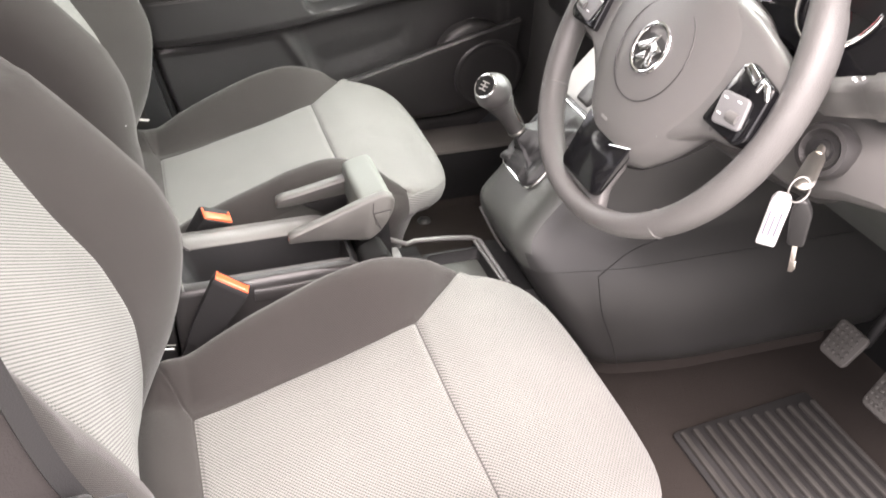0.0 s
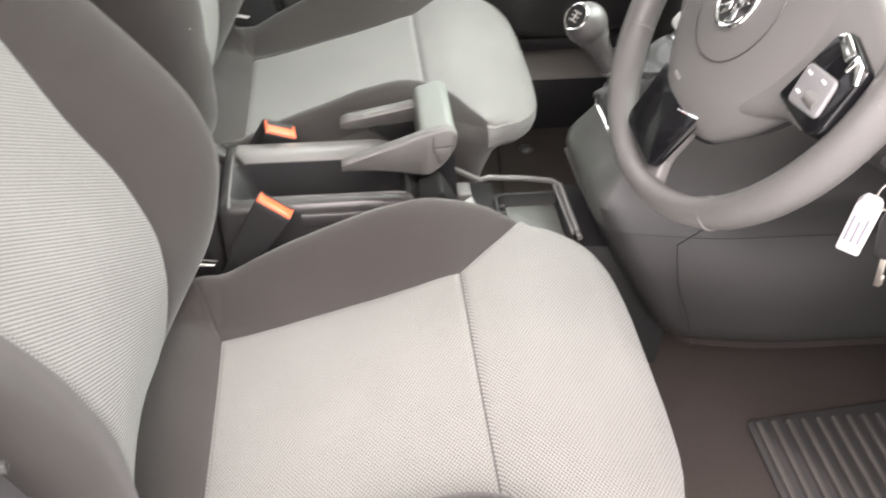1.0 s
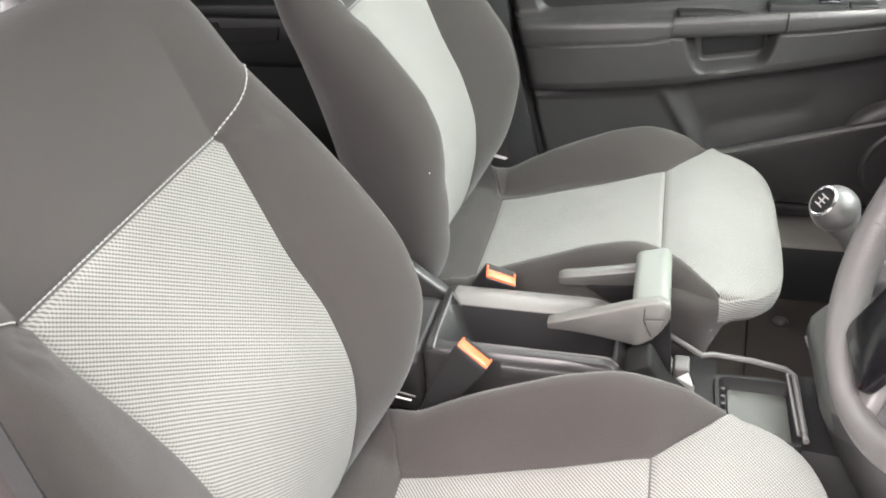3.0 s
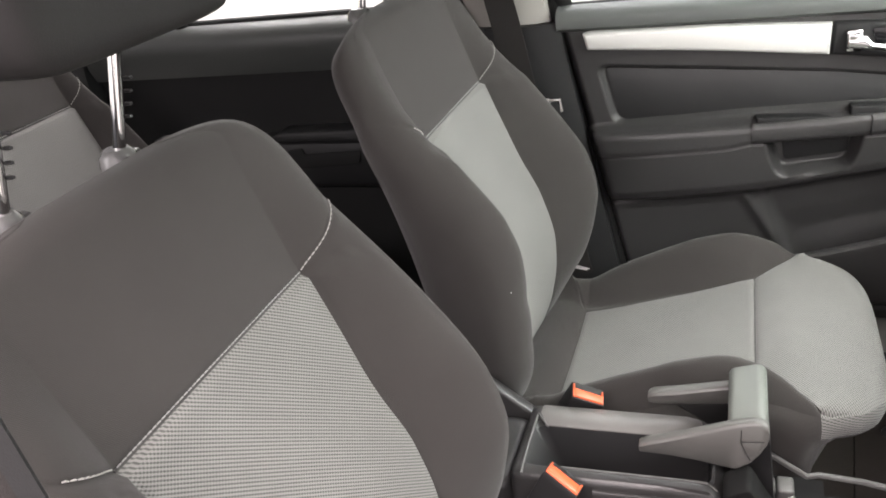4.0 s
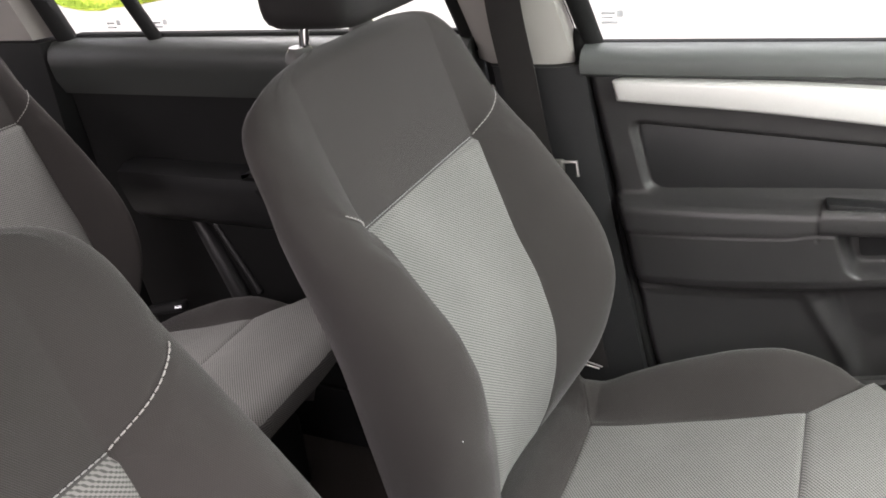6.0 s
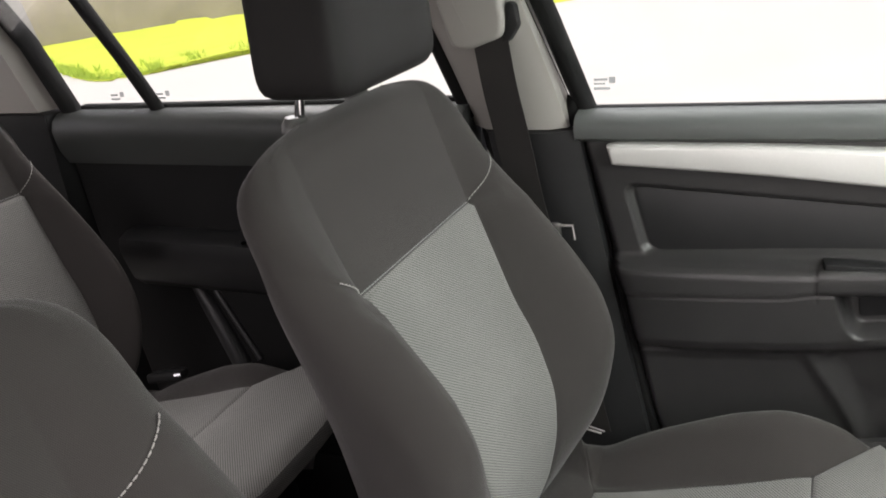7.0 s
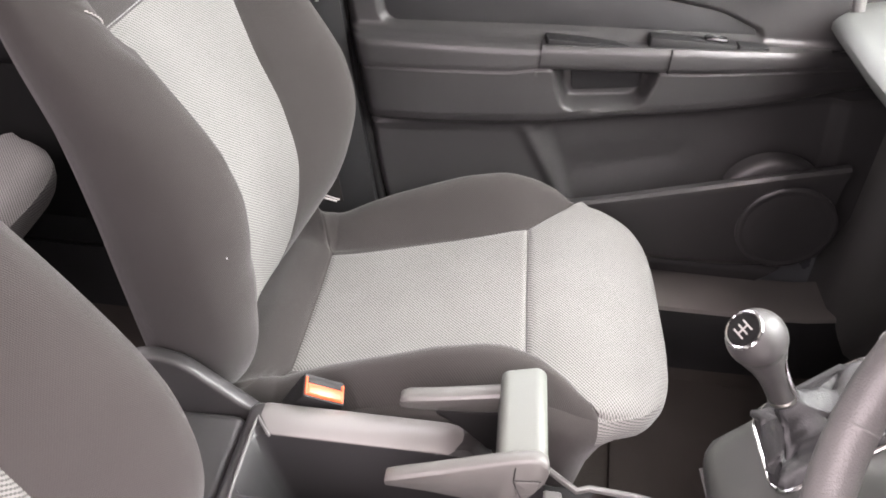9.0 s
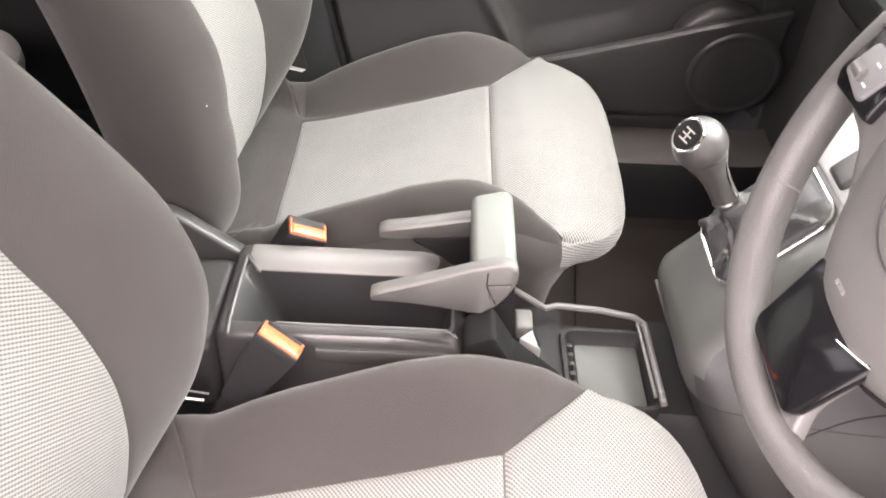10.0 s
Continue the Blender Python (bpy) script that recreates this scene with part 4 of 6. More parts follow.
    def pocket(x):
        t, b = float(lip(x)), float(low(x))
        return [(0.715, t), (0.700, t + 0.002), (0.694, t - 0.003), (0.694, t - 0.012), (0.702, t - 0.03), (0.712, b + 0.03), (0.722, b + 0.010), (0.736, b), (0.785, b), (0.785, b + 0.02), (0.745, b + 0.025), (0.722, t - 0.02)]

    mp = part("map_pocket", bar_along(0.28, 0.82, pocket, 30), PLASTIC, d, "moulded map pocket")
    m = Matrix.Translation((0.752, 0.7035, 0.634)) @ Euler((radians(94), 0, 0)).to_matrix().to_4x4()
    part("speaker_cover", lathe([(0, 0.0025), (0.055, 0.0025), (0.064, 0.0022), (0.070, 0.0012), (0.073, 0.0012), (0.077, 0.0035), (0.080, 0.0032), (0.084, 0.0), (0.084, -0.012)], m, 40), PLASTIC, mp, "round loudspeaker cover")
    part("pocket_bulge", loft([[(0.722 + r * math.cos(a), 0.722 + w, 0.680 + r * math.sin(a) * 0.85) for a in np.linspace(0.35, math.pi - 0.2, 18)] for r, w in ((0.086, 0.03), (0.085, 0.012), (0.082, 0.004), (0.074, -0.001), (0.060, -0.003), (0.03, -0.004), (0.002, -0.004))], False), PLASTIC, mp)
    part("door_seal", tube([(-0.075, 0.80, 1.16), (-0.078, 0.79, 1.10), (-0.04, 0.79, 0.92), (0.0, 0.79, 0.75), (0.042, 0.79, 0.55), (0.08, 0.79, 0.47)], 0.013, 10), SEAL, d, "black rubber door seal")
    part("window_frame", tube([(-0.052, 0.805, 1.12), (-0.10, 0.775, 1.28), (-0.17, 0.70, 1.53)], 0.017, 10), SEAL, d, "black window frame")
    part("window_frame", tube([(-0.17, 0.70, 1.53), (0.2, 0.685, 1.55), (0.50, 0.68, 1.55)], 0.017, 10), SEAL, d, "black window frame")
    mark = part("glass_mark", joined(*[box((x0, 0.7945, z0), (x1, 0.7955, z1), 0) for x0, x1, z0, z1 in ((-0.042, -0.020, 1.182, 1.186), (-0.042, -0.024, 1.176, 1.179), (-0.042, -0.016, 1.168, 1.172), (-0.018, -0.008, 1.178, 1.188))]), MARK, d, "small printed mark on the glass", 0)
    return d


front_door()


def rear_door():
    d = thing("rear_car_door", (-0.70, 0.80, 0.42), "dark rear car door with armrest and window", "car door")
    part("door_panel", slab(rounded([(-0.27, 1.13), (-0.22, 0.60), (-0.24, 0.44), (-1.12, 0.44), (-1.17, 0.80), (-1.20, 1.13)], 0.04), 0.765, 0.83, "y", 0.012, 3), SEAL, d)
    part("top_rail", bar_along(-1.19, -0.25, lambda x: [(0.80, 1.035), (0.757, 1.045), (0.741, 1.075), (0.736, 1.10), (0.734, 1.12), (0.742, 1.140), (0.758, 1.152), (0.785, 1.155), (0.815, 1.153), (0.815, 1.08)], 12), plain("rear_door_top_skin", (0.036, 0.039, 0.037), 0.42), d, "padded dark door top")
    part("window_seal", box((-1.15, 0.79, 1.153), (-0.26, 0.81, 1.163), 0.003), SEAL, d, "black rubber seal")
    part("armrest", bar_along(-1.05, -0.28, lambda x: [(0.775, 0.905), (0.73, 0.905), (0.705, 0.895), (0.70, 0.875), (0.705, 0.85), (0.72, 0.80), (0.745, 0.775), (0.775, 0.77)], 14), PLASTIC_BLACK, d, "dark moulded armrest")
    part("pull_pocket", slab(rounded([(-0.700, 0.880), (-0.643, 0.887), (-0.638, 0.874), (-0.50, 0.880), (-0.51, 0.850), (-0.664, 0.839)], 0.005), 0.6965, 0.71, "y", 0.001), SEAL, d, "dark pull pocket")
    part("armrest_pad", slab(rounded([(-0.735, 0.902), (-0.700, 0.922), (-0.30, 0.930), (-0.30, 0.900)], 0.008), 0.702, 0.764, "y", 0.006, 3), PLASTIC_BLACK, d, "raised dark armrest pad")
    part("ridge", tube([(-0.925, 0.765, 0.775), (-0.900, 0.762, 0.735), (-0.875, 0.760, 0.68), (-0.835, 0.758, 0.58)], [0.012, 0.018, 0.020, 0.022], 10), PLASTIC_SOFT, d)
    part("ridge", tube([(-0.875, 0.765, 0.765), (-0.845, 0.763, 0.71), (-0.79, 0.76, 0.61)], 0.007, 10), PLASTIC_SOFT, d)
    part("quarter_bar", tube([(-0.925, 0.785, 1.14), (-0.975, 0.765, 1.26), (-1.08, 0.70, 1.53)], 0.015, 10), SEAL, d, "black upright between the panes")
    part("window_frame", tube([(-1.16, 0.785, 1.13), (-1.22, 0.765, 1.30), (-1.32, 0.69, 1.55)], 0.022, 10), SEAL, d, "black window frame")
    part("window_frame", tube([(-0.255, 0.79, 1.13), (-0.30, 0.765, 1.28), (-0.36, 0.70, 1.55)], 0.014, 10), SEAL, d, "black window frame")
    for x in (-1.05, -0.93):
        part("glass_mark", joined(*[box((x + a, 0.7845, c), (x + b, 0.7855, h), 0) for a, b, c, h in ((0, 0.02, 1.182, 1.186), (0, 0.024, 1.174, 1.178), (0.026, 0.036, 1.18, 1.19))]), MARK, d, "small printed mark on the glass", 0)
    return d


rear_door()

rb = thing("seat_belt_buckle", (-0.87, 0.575, 0.60), "black belt buckle lying on the rear seat", "belt buckle", "belt buckles")
part("housing", turned(slab(rounded([(-0.042, -0.016), (0.036, -0.020), (0.044, 0.0), (0.036, 0.018), (-0.042, 0.014)], 0.010), 0.0, 0.020, "z", 0.006, 3), Matrix.Translation((-0.870, 0.575, 0.655)) @ Euler((radians(-15), radians(-8), radians(15))).to_matrix().to_4x4()), PLASTIC_BLACK, rb, "black plastic housing")
part("latch", tube([(-0.842, 0.563, 0.676), (-0.832, 0.570, 0.675)], 0.0035, 8), CHROME, rb, "small chrome latch")

# centre pillar with the passenger belt
lone("wall_pillar_centre", loft([[(-0.248 - s * 1.12, y0, z), (-0.215 - s * 1.05, y0 - 0.03, z), (-0.16 - s, y0 - 0.036, z), (-0.105 - s, y0 - 0.034, z), (-0.080 - s, y0 - 0.02, z), (-0.078 - s, y0 + 0.03, z), (-0.248 - s * 1.12, y0 + 0.03, z)]
                                for z, y0, s in ((1.114, 0.79, 0.0), (1.2, 0.775, 0.021), (1.3, 0.755, 0.046), (1.42, 0.725, 0.075), (1.56, 0.68, 0.11))]), PILLAR, (-0.15, 0.79, 1.11), "pale plastic centre pillar trim", "pillar", kind="structure")
lone("wall_pillar_base", loft([[(-0.245 + s, 0.805, z), (-0.21 + s, 0.748, z), (-0.15 + s, 0.738, z), (-0.10 + s, 0.742, z), (-0.062 + s, 0.76, z), (-0.06 + s, 0.82, z), (-0.24 + s, 0.82, z)]
                              for z, s in ((0.34, 0.14), (0.6, 0.09), (0.85, 0.045), (1.0, 0.018), (1.1125, 0.0))]), PLASTIC_BLACK, (-0.15, 0.79, 0.34), "black plastic pillar base trim", "pillar", kind="structure")
lone("wall_pillar_quarter", loft([[(-1.52, 0.80, z), (-1.52, y, z), (-1.20 - s, y, z), (-1.17 - s, 0.80, z)] for z, y, s in ((1.16, 0.74, 0.02), (1.35, 0.71, 0.07), (1.56, 0.64, 0.13))]), PILLAR, (-1.4, 0.78, 1.15), "pale rear quarter pillar trim", "pillar", kind="structure")
lone("wall_quarter", loft([[(-1.6, 0.82, z), (-1.6, 0.74, z), (-1.20, 0.735, z), (-1.17, 0.82, z)] for z in (0.40, 0.80, 1.155)]), PLASTIC_BLACK, (-1.4, 0.78, 0.4), "dark rear side panel", "panel", kind="structure")


def strap(path, width, thick, across):
    """Webbing along a path; across is the direction of its width."""
    rows = []
    w = Vector(across).normalized() * width / 2
    pts = [Vector(p) for p in path]
    for i, p in enumerate(pts):
        t = (pts[min(i + 1, len(pts) - 1)] - pts[max(i - 1, 0)]).normalized()
        n = t.cross(w).normalized() * thick / 2
        rows.append([p - w - n, p + w - n, p + w + n, p - w + n])
    return loft(rows)


def dense(path, n=10):
    pts = [Vector(p) for p in path]
    fx = [curve_of(range(len(pts)), [p[k] for p in pts]) for k in range(3)]
    return [tuple(float(f(t)) for f in fx) for t in np.linspace(0, len(pts) - 1, n * (len(pts) - 1) + 1)]


belt = thing("seat_belt", (-0.13, 0.735, 0.60), "dark seat belt hanging from the centre pillar", "seat belt", "seat belts")
part("webbing", strap(dense([(-0.176, 0.706, 1.285), (-0.166, 0.704, 1.2), (-0.150, 0.700, 1.118), (-0.127, 0.694, 0.99), (-0.09, 0.69, 0.86), (-0.04, 0.69, 0.60)]), 0.056, 0.0022, (1, 0, 0.12)), WEB, belt)
ring_part = part("belt_guide", slab(rounded([(-0.232, 1.258), (-0.205, 1.255), (-0.150, 1.272), (-0.146, 1.30), (-0.160, 1.40), (-0.175, 1.47), (-0.29, 1.47)], 0.012), 0.688, 0.722, "y", 0.008, 3), PILLAR, belt, "pale belt guide cover")
part("guide_slot", slab(rounded([(-0.160, 1.262), (-0.145, 1.262), (-0.128, 1.285), (-0.132, 1.318), (-0.145, 1.322)], 0.006), 0.704, 0.724, "y", 0.004, 2), PLASTIC_BLACK, ring_part, "dark guide slot")
part("belt_tongue", joined(box((-0.086, 0.662, 0.958), (-0.070, 0.672, 0.990), 0.003), tube([(-0.086, 0.667, 0.985), (-0.05, 0.664, 0.988), (-0.048, 0.664, 0.965)], 0.003, 8)), STEEL, belt, "steel belt tongue")

dbelt = thing("seat_belt", (-0.1, -0.66, 0.50), "dark seat belt with its tongue beside the front seat", "seat belt", "seat belts")
part("webbing", strap(dense([(-0.17, -0.615, 1.40), (-0.108, -0.622, 1.12), (-0.088, -0.625, 1.0), (-0.055, -0.63, 0.90), (-0.03, -0.64, 0.78), (0.0, -0.65, 0.42)]), 0.047, 0.0022, (0.80, 0.55, 0.15)), WEB, dbelt)
# Black strip over the webbing paints the shade along its edge.
part("webbing_shade", strap(dense([(x + 0.0185, y + 0.009, z + 0.006) for x, y, z in ((-0.17, -0.615, 1.40), (-0.108, -0.622, 1.12), (-0.088, -0.625, 1.0), (-0.055, -0.63, 0.90), (-0.03, -0.64, 0.78))]), 0.013, 0.004, (0.80, 0.55, 0.15)), PLASTIC_BLACK, dbelt, "black strip painting the shade along the belt edge")
part("belt_tongue", joined(box((-0.105, -0.638, 0.972), (-0.050, -0.622, 0.986), 0.005), box((-0.052, -0.633, 0.975), (-0.030, -0.627, 0.983), 0.002)), PLASTIC_SOFT, dbelt, "dark belt tongue")


# ---- centre console ----
def open_box(lo, hi, wall, floor, lip=0.003):
    """A moulded box open above, with rounded rims."""
    (x0, y0, z0), (x1, y1, z1) = lo, hi
    o = rounded([(x0, y0), (x1, y0), (x1, y1), (x0, y1)], 0.018)
    i = rounded([(x0 + wall, y0 + wall), (x1 - wall, y0 + wall), (x1 - wall, y1 - wall), (x0 + wall, y1 - wall)], 0.014)
    j = rounded([(x0 + wall * 1.6, y0 + wall * 1.6), (x1 - wall * 1.6, y0 + wall * 1.6), (x1 - wall * 1.6, y1 - wall * 1.6), (x0 + wall * 1.6, y1 - wall * 1.6)], 0.012)
    mid = lambda t: [tuple(Vector(a) * (1 - t) + Vector(b) * t) for a, b in zip(o, i)]
    rows = [[(a, b, z0) for a, b in o], [(a, b, z1 - lip) for a, b in o], [(a, b, z1) for a, b in mid(0.12)], [(a, b, z1) for a, b in mid(0.88)], [(a, b, z1 - lip) for a, b in i], [(a, b, floor + 0.008) for a, b in j], [(a * 0.98 + 0.02 * (x0 + x1) / 2, b * 0.9 + 0.1 * (y0 + y1) / 2, floor) for a, b in j]]
    return loft(rows)


# Near-black colour paints the deep shade at the bottom of the bin.
BIN_DARK = plain("bin_depth_black", (0.010, 0.010, 0.0105), 0.95, grain=600, bump=0.8, spec=0.1)
ARM = plain("worn_grey_plastic", (0.096, 0.095, 0.089), 0.38)
# Paler colour paints the light on the bin's upward-facing lip.
BIN_LIP = plain("lit_bin_lip", (0.150, 0.144, 0.139), 0.32)


def dip(x):
    """How far the bin's rim falls away towards the handbrake."""
    return 0.032 * min(1, max(0, (x - 0.240) / 0.030)) ** 2


con = thing("centre_console", (0.22, 0.045, FLOOR_Z), "dark plastic centre console with open bin and coin tray", "centre console")
part("tunnel", loft([[(x, y0, 0.336), (x, y0, z - 0.03), (x, y0 + 0.012, z), (x, y1 - 0.012, z), (x, y1, z - 0.03), (x, y1, 0.336)] for x, y0, y1, z in ((-0.16, -0.035, 0.125, 0.58), (-0.012, -0.04, 0.125, 0.585), (-0.010, -0.04, 0.125, 0.47), (0.276, -0.04, 0.125, 0.47), (0.278, -0.04, 0.125, 0.600), (0.36, -0.055, 0.128, 0.600), (0.393, -0.055, 0.125, 0.600), (0.3935, -0.055, 0.125, 0.575), (0.4945, -0.056, 0.117, 0.575), (0.495, -0.056, 0.117, 0.597), (0.56, -0.056, 0.116, 0.592), (0.66, -0.056, 0.116, 0.585))]), PLASTIC_BLACK, con, "black tunnel cover")
def bin_ring(z, xl, yn, xr, yf, r=0.014):
    """A ring of the bin, which dips towards the handbrake."""
    out = []
    for a, b in rounded([(xl, yn), (0.175, yn), (xr, yn), (xr, yf), (0.175, yf), (xl, yf)], r):
        k = min(1, max(0, (a - 0.240) / 0.030)) ** 2
        out.append((a, b, z - 0.032 * k * min(1, max(0, (z - 0.55) / 0.12))))
    return out


bin_ = part("storage_bin", loft([bin_ring(0.44, -0.006, -0.047, 0.272, 0.107), bin_ring(0.688, -0.006, -0.047, 0.272, 0.107), bin_ring(0.695, -0.004, -0.0455, 0.270, 0.1055), bin_ring(0.699, 0.001, -0.041, 0.266, 0.101), bin_ring(0.699, 0.006, -0.027, 0.254, 0.066)], False), PLASTIC, con, "open dark storage bin")
# Darker plastic than the rim paints the shade inside the bin.
part("bin_wall", loft([bin_ring(0.699, 0.006, -0.027, 0.254, 0.066), bin_ring(0.696, 0.011, -0.023, 0.250, 0.059), bin_ring(0.66, 0.026, -0.020, 0.247, 0.054), bin_ring(0.60, 0.050, -0.018, 0.244, 0.052)], False), PLASTIC_SOFT, bin_, "smooth inner wall painted darker for shade")
part("bin_far_lip", loft([[(x + (0.010 if j in (4, 5, 6) and x < 0.02 else 0), y, z - drop) for j, (y, z) in enumerate(((0.107, 0.686), (0.1055, 0.6965), (0.100, 0.7015), (0.080, 0.7035), (0.065, 0.7015), (0.0595, 0.6975), (0.0585, 0.692), (0.07, 0.688)))] for x, drop in ((0.012, 0.001), (0.016, 0), (0.06, 0), (0.12, 0), (0.18, 0.0), (0.215, 0.0), (0.228, 0.003), (0.242, 0.011), (0.254, 0.026))]), BIN_LIP, bin_, "bin shelf painted pale as lit from above")
part("bin_bottom", loft([bin_ring(0.60, 0.050, -0.018, 0.244, 0.052), bin_ring(0.515, 0.078, -0.012, 0.226, 0.046), bin_ring(0.508, 0.088, -0.004, 0.216, 0.036)], True), BIN_DARK, bin_, "bin bottom painted black for its deep shade")
# Thin grey tube paints the bright highlight on the bin's left edge.
part("bin_edge_highlight", tube([(0.028, 0.054, 0.6995), (0.018, 0.066, 0.7020), (0.0095, 0.0775, 0.7030), (0.0085, 0.070, 0.7020), (0.0085, 0.02, 0.7005), (0.0095, -0.025, 0.7005), (0.011, -0.0445, 0.6985)], 0.0018, 8), PLASTIC_GREY, bin_, "pale line painting the edge's highlight")
part("bin_ledge", bar_along(0.105, 0.262, lambda x: [(-0.0465, 0.665 - dip(x)), (-0.052, 0.668 - dip(x)), (-0.0535, 0.676 - dip(x)), (-0.0525, 0.684 - dip(x)), (-0.0505, 0.6865 - dip(x)), (-0.0465, 0.6865 - dip(x))], 12), PLASTIC, bin_, "moulded ledge along the bin")
part("bin_rim", bar_along(0.05, 0.262, lambda x: [(-0.042, 0.695 - dip(x)), (-0.0405, 0.6995 - dip(x)), (-0.034, 0.7010 - dip(x)), (-0.028, 0.7005 - dip(x)), (-0.0245, 0.698 - dip(x)), (-0.030, 0.692 - dip(x))], 16), PLASTIC, bin_, "rounded rim")
# Grey line paints the light caught by the near rim.
part("rim_highlight", bar_along(0.06, 0.258, lambda x: [(-0.0290, 0.7000 - dip(x)), (-0.0285, 0.7018 - dip(x)), (-0.0265, 0.7015 - dip(x)), (-0.0255, 0.6990 - dip(x))], 16), PLASTIC_GREY, bin_, "pale line painting the rim's highlight")
part("bin_tail", slab(rounded([(-0.16, -0.03), (-0.0085, -0.046), (-0.0085, 0.106), (-0.16, 0.10)], 0.02), 0.57, 0.676, "z", 0.012, 3), PLASTIC, con)
tray = part("coin_tray", open_box((0.388, -0.050, 0.50), (0.500, 0.078, 0.607), 0.007, 0.586), PLASTIC_BLACK, con, "open dark coin tray")
part("tray_mat", slab(rounded([(0.4075, -0.030), (0.486, -0.030), (0.486, 0.064), (0.4075, 0.064)], 0.006), 0.5865, 0.590, "z", 0.001), plain("tray_mat_plastic", (0.080, 0.085, 0.078), 0.38), tray, "pale grey-green tray mat")
for k in range(5):
    part("tray_rib", box((0.396, -0.012 + 0.015 * k, 0.588), (0.4035, -0.005 + 0.015 * k, 0.603), 0.002), PLASTIC_SOFT, tray)
part("tray_edge", tube([(0.322, 0.130, 0.626), (0.350, 0.110, 0.623), (0.371, 0.095, 0.621), (0.386, 0.102, 0.620), (0.44, 0.099, 0.618), (0.484, 0.091, 0.616), (0.495, 0.080, 0.615), (0.498, -0.045, 0.613)], 0.0042, 8), PLASTIC_GREY, tray, "raised console edge")
part("tray_edge", tube([(0.486, 0.08, 0.616), (0.490, -0.035, 0.614)], 0.0025, 8), PLASTIC_GREY, tray)
part("slider", joined(box((0.312, 0.062, 0.598), (0.3305, 0.090, 0.6205), 0.004, 3), box((0.332, 0.060, 0.598), (0.354, 0.092, 0.622), 0.004, 3)), PLASTIC_GREY, con, "grey lever slot cover")
part("slider_tab", slab(rounded([(0.335, 0.043), (0.354, 0.060), (0.361, 0.026)], 0.002), 0.598, 0.6195, "z", 0.002), PRINT, con, "pale pointed tab")

hb = thing("handbrake", (0.30, 0.045, 0.60), "grey plastic handbrake with wide forked grip", "handbrake")


def fork(y0, y1, profile):
    """One arm of the fork: a slim wedge, undercut below its flat top."""
    rows = []
    for x, lo, hi, w in profile:
        c, h = (y0 + y1) / 2, (y1 - y0) / 2 * w
        e = min(0.004, (hi - lo) * 0.25)
        rows.append([(x, c - h, hi - e), (x, c - h + e * 0.5, hi - e * 0.25), (x, c - h + e, hi), (x, c + h - e, hi), (x, c + h - e * 0.5, hi - e * 0.25), (x, c + h, hi - e), (x, c + h * 0.62, lo + 0.002), (x, c + h * 0.4, lo), (x, c - h * 0.4, lo), (x, c - h * 0.62, lo + 0.002)])
    return loft(rows)


NEAR_ARM = ((0.1625, 0.7365, 0.7480, 0.85), (0.1640, 0.7350, 0.7500, 0.95), (0.172, 0.7350, 0.7535, 1.0), (0.20, 0.734, 0.7635, 1.0), (0.235, 0.730, 0.776, 1.0), (0.266, 0.724, 0.788, 1.0), (0.280, 0.723, 0.7925, 1.0), (0.296, 0.735, 0.7970, 1.0), (0.306, 0.749, 0.7970, 1.0), (0.3135, 0.764, 0.792, 0.95), (0.3155, 0.772, 0.785, 0.8))
FAR_ARM = ((0.1625, 0.7300, 0.7400, 0.7), (0.1640, 0.7270, 0.7430, 0.9), (0.172, 0.7265, 0.7465, 1.0), (0.20, 0.728, 0.7515, 1.0), (0.235, 0.731, 0.7590, 1.0), (0.275, 0.736, 0.7680, 1.0))
part("arm", fork(-0.0265, -0.0095, NEAR_ARM), ARM, hb, "grey wedge-shaped arm")
part("arm", fork(0.086, 0.106, FAR_ARM), ARM, hb, "slim grey arm")
part("grip_bar", slab(rounded([(0.268, 0.735), (0.268, 0.781), (0.273, 0.786), (0.305, 0.795), (0.314, 0.789), (0.316, 0.765), (0.305, 0.735)], 0.006, 4), -0.012, 0.106, "y", 0.004, 3), plain("grip_plastic", (0.125, 0.134, 0.122), 0.5), hb, "pale grey cross grip")
part("arm_cap", slab(rounded([(0.288, 0.746), (0.305, 0.752), (0.3085, 0.770), (0.284, 0.768)], 0.004), -0.0270, -0.020, "y", 0.002), ARM, hb, "small cap at the joint")
part("cap_joint", tube([(0.2840, -0.0268, 0.786), (0.2835, -0.0272, 0.768), (0.2875, -0.0270, 0.758), (0.2945, -0.0262, 0.742)], 0.0006, 6), PLASTIC_BLACK, hb, "dark joint line")
part("cap_joint", tube([(0.2845, -0.0272, 0.7690), (0.3095, -0.0272, 0.7718)], 0.0005, 6), PLASTIC_BLACK, hb, "dark joint line")
# Black wedge fills the space below the far arm.
part("arm_black_wedge", slab(rounded([(0.200, 0.729), (0.270, 0.737), (0.274, 0.680), (0.262, 0.680), (0.236, 0.705)], 0.004), 0.088, 0.1045, "y", 0.002), SEAL, hb, "black wedge below the far arm")
part("lever_boot", slab(rounded([(0.264, 0.585), (0.264, 0.700), (0.296, 0.716), (0.322, 0.668), (0.384, 0.612), (0.384, 0.585)], 0.008), -0.050, 0.000, "y", 0.006, 2), SEAL, hb, "black lever boot")
part("lever_foot", loft([[(x, y, z) for x, z in ((0.27, 0.60), (0.33, 0.60), (0.318, 0.735), (0.275, 0.735))] for y in (0.02, 0.075)]), PLASTIC_BLACK, hb, "black lever foot")


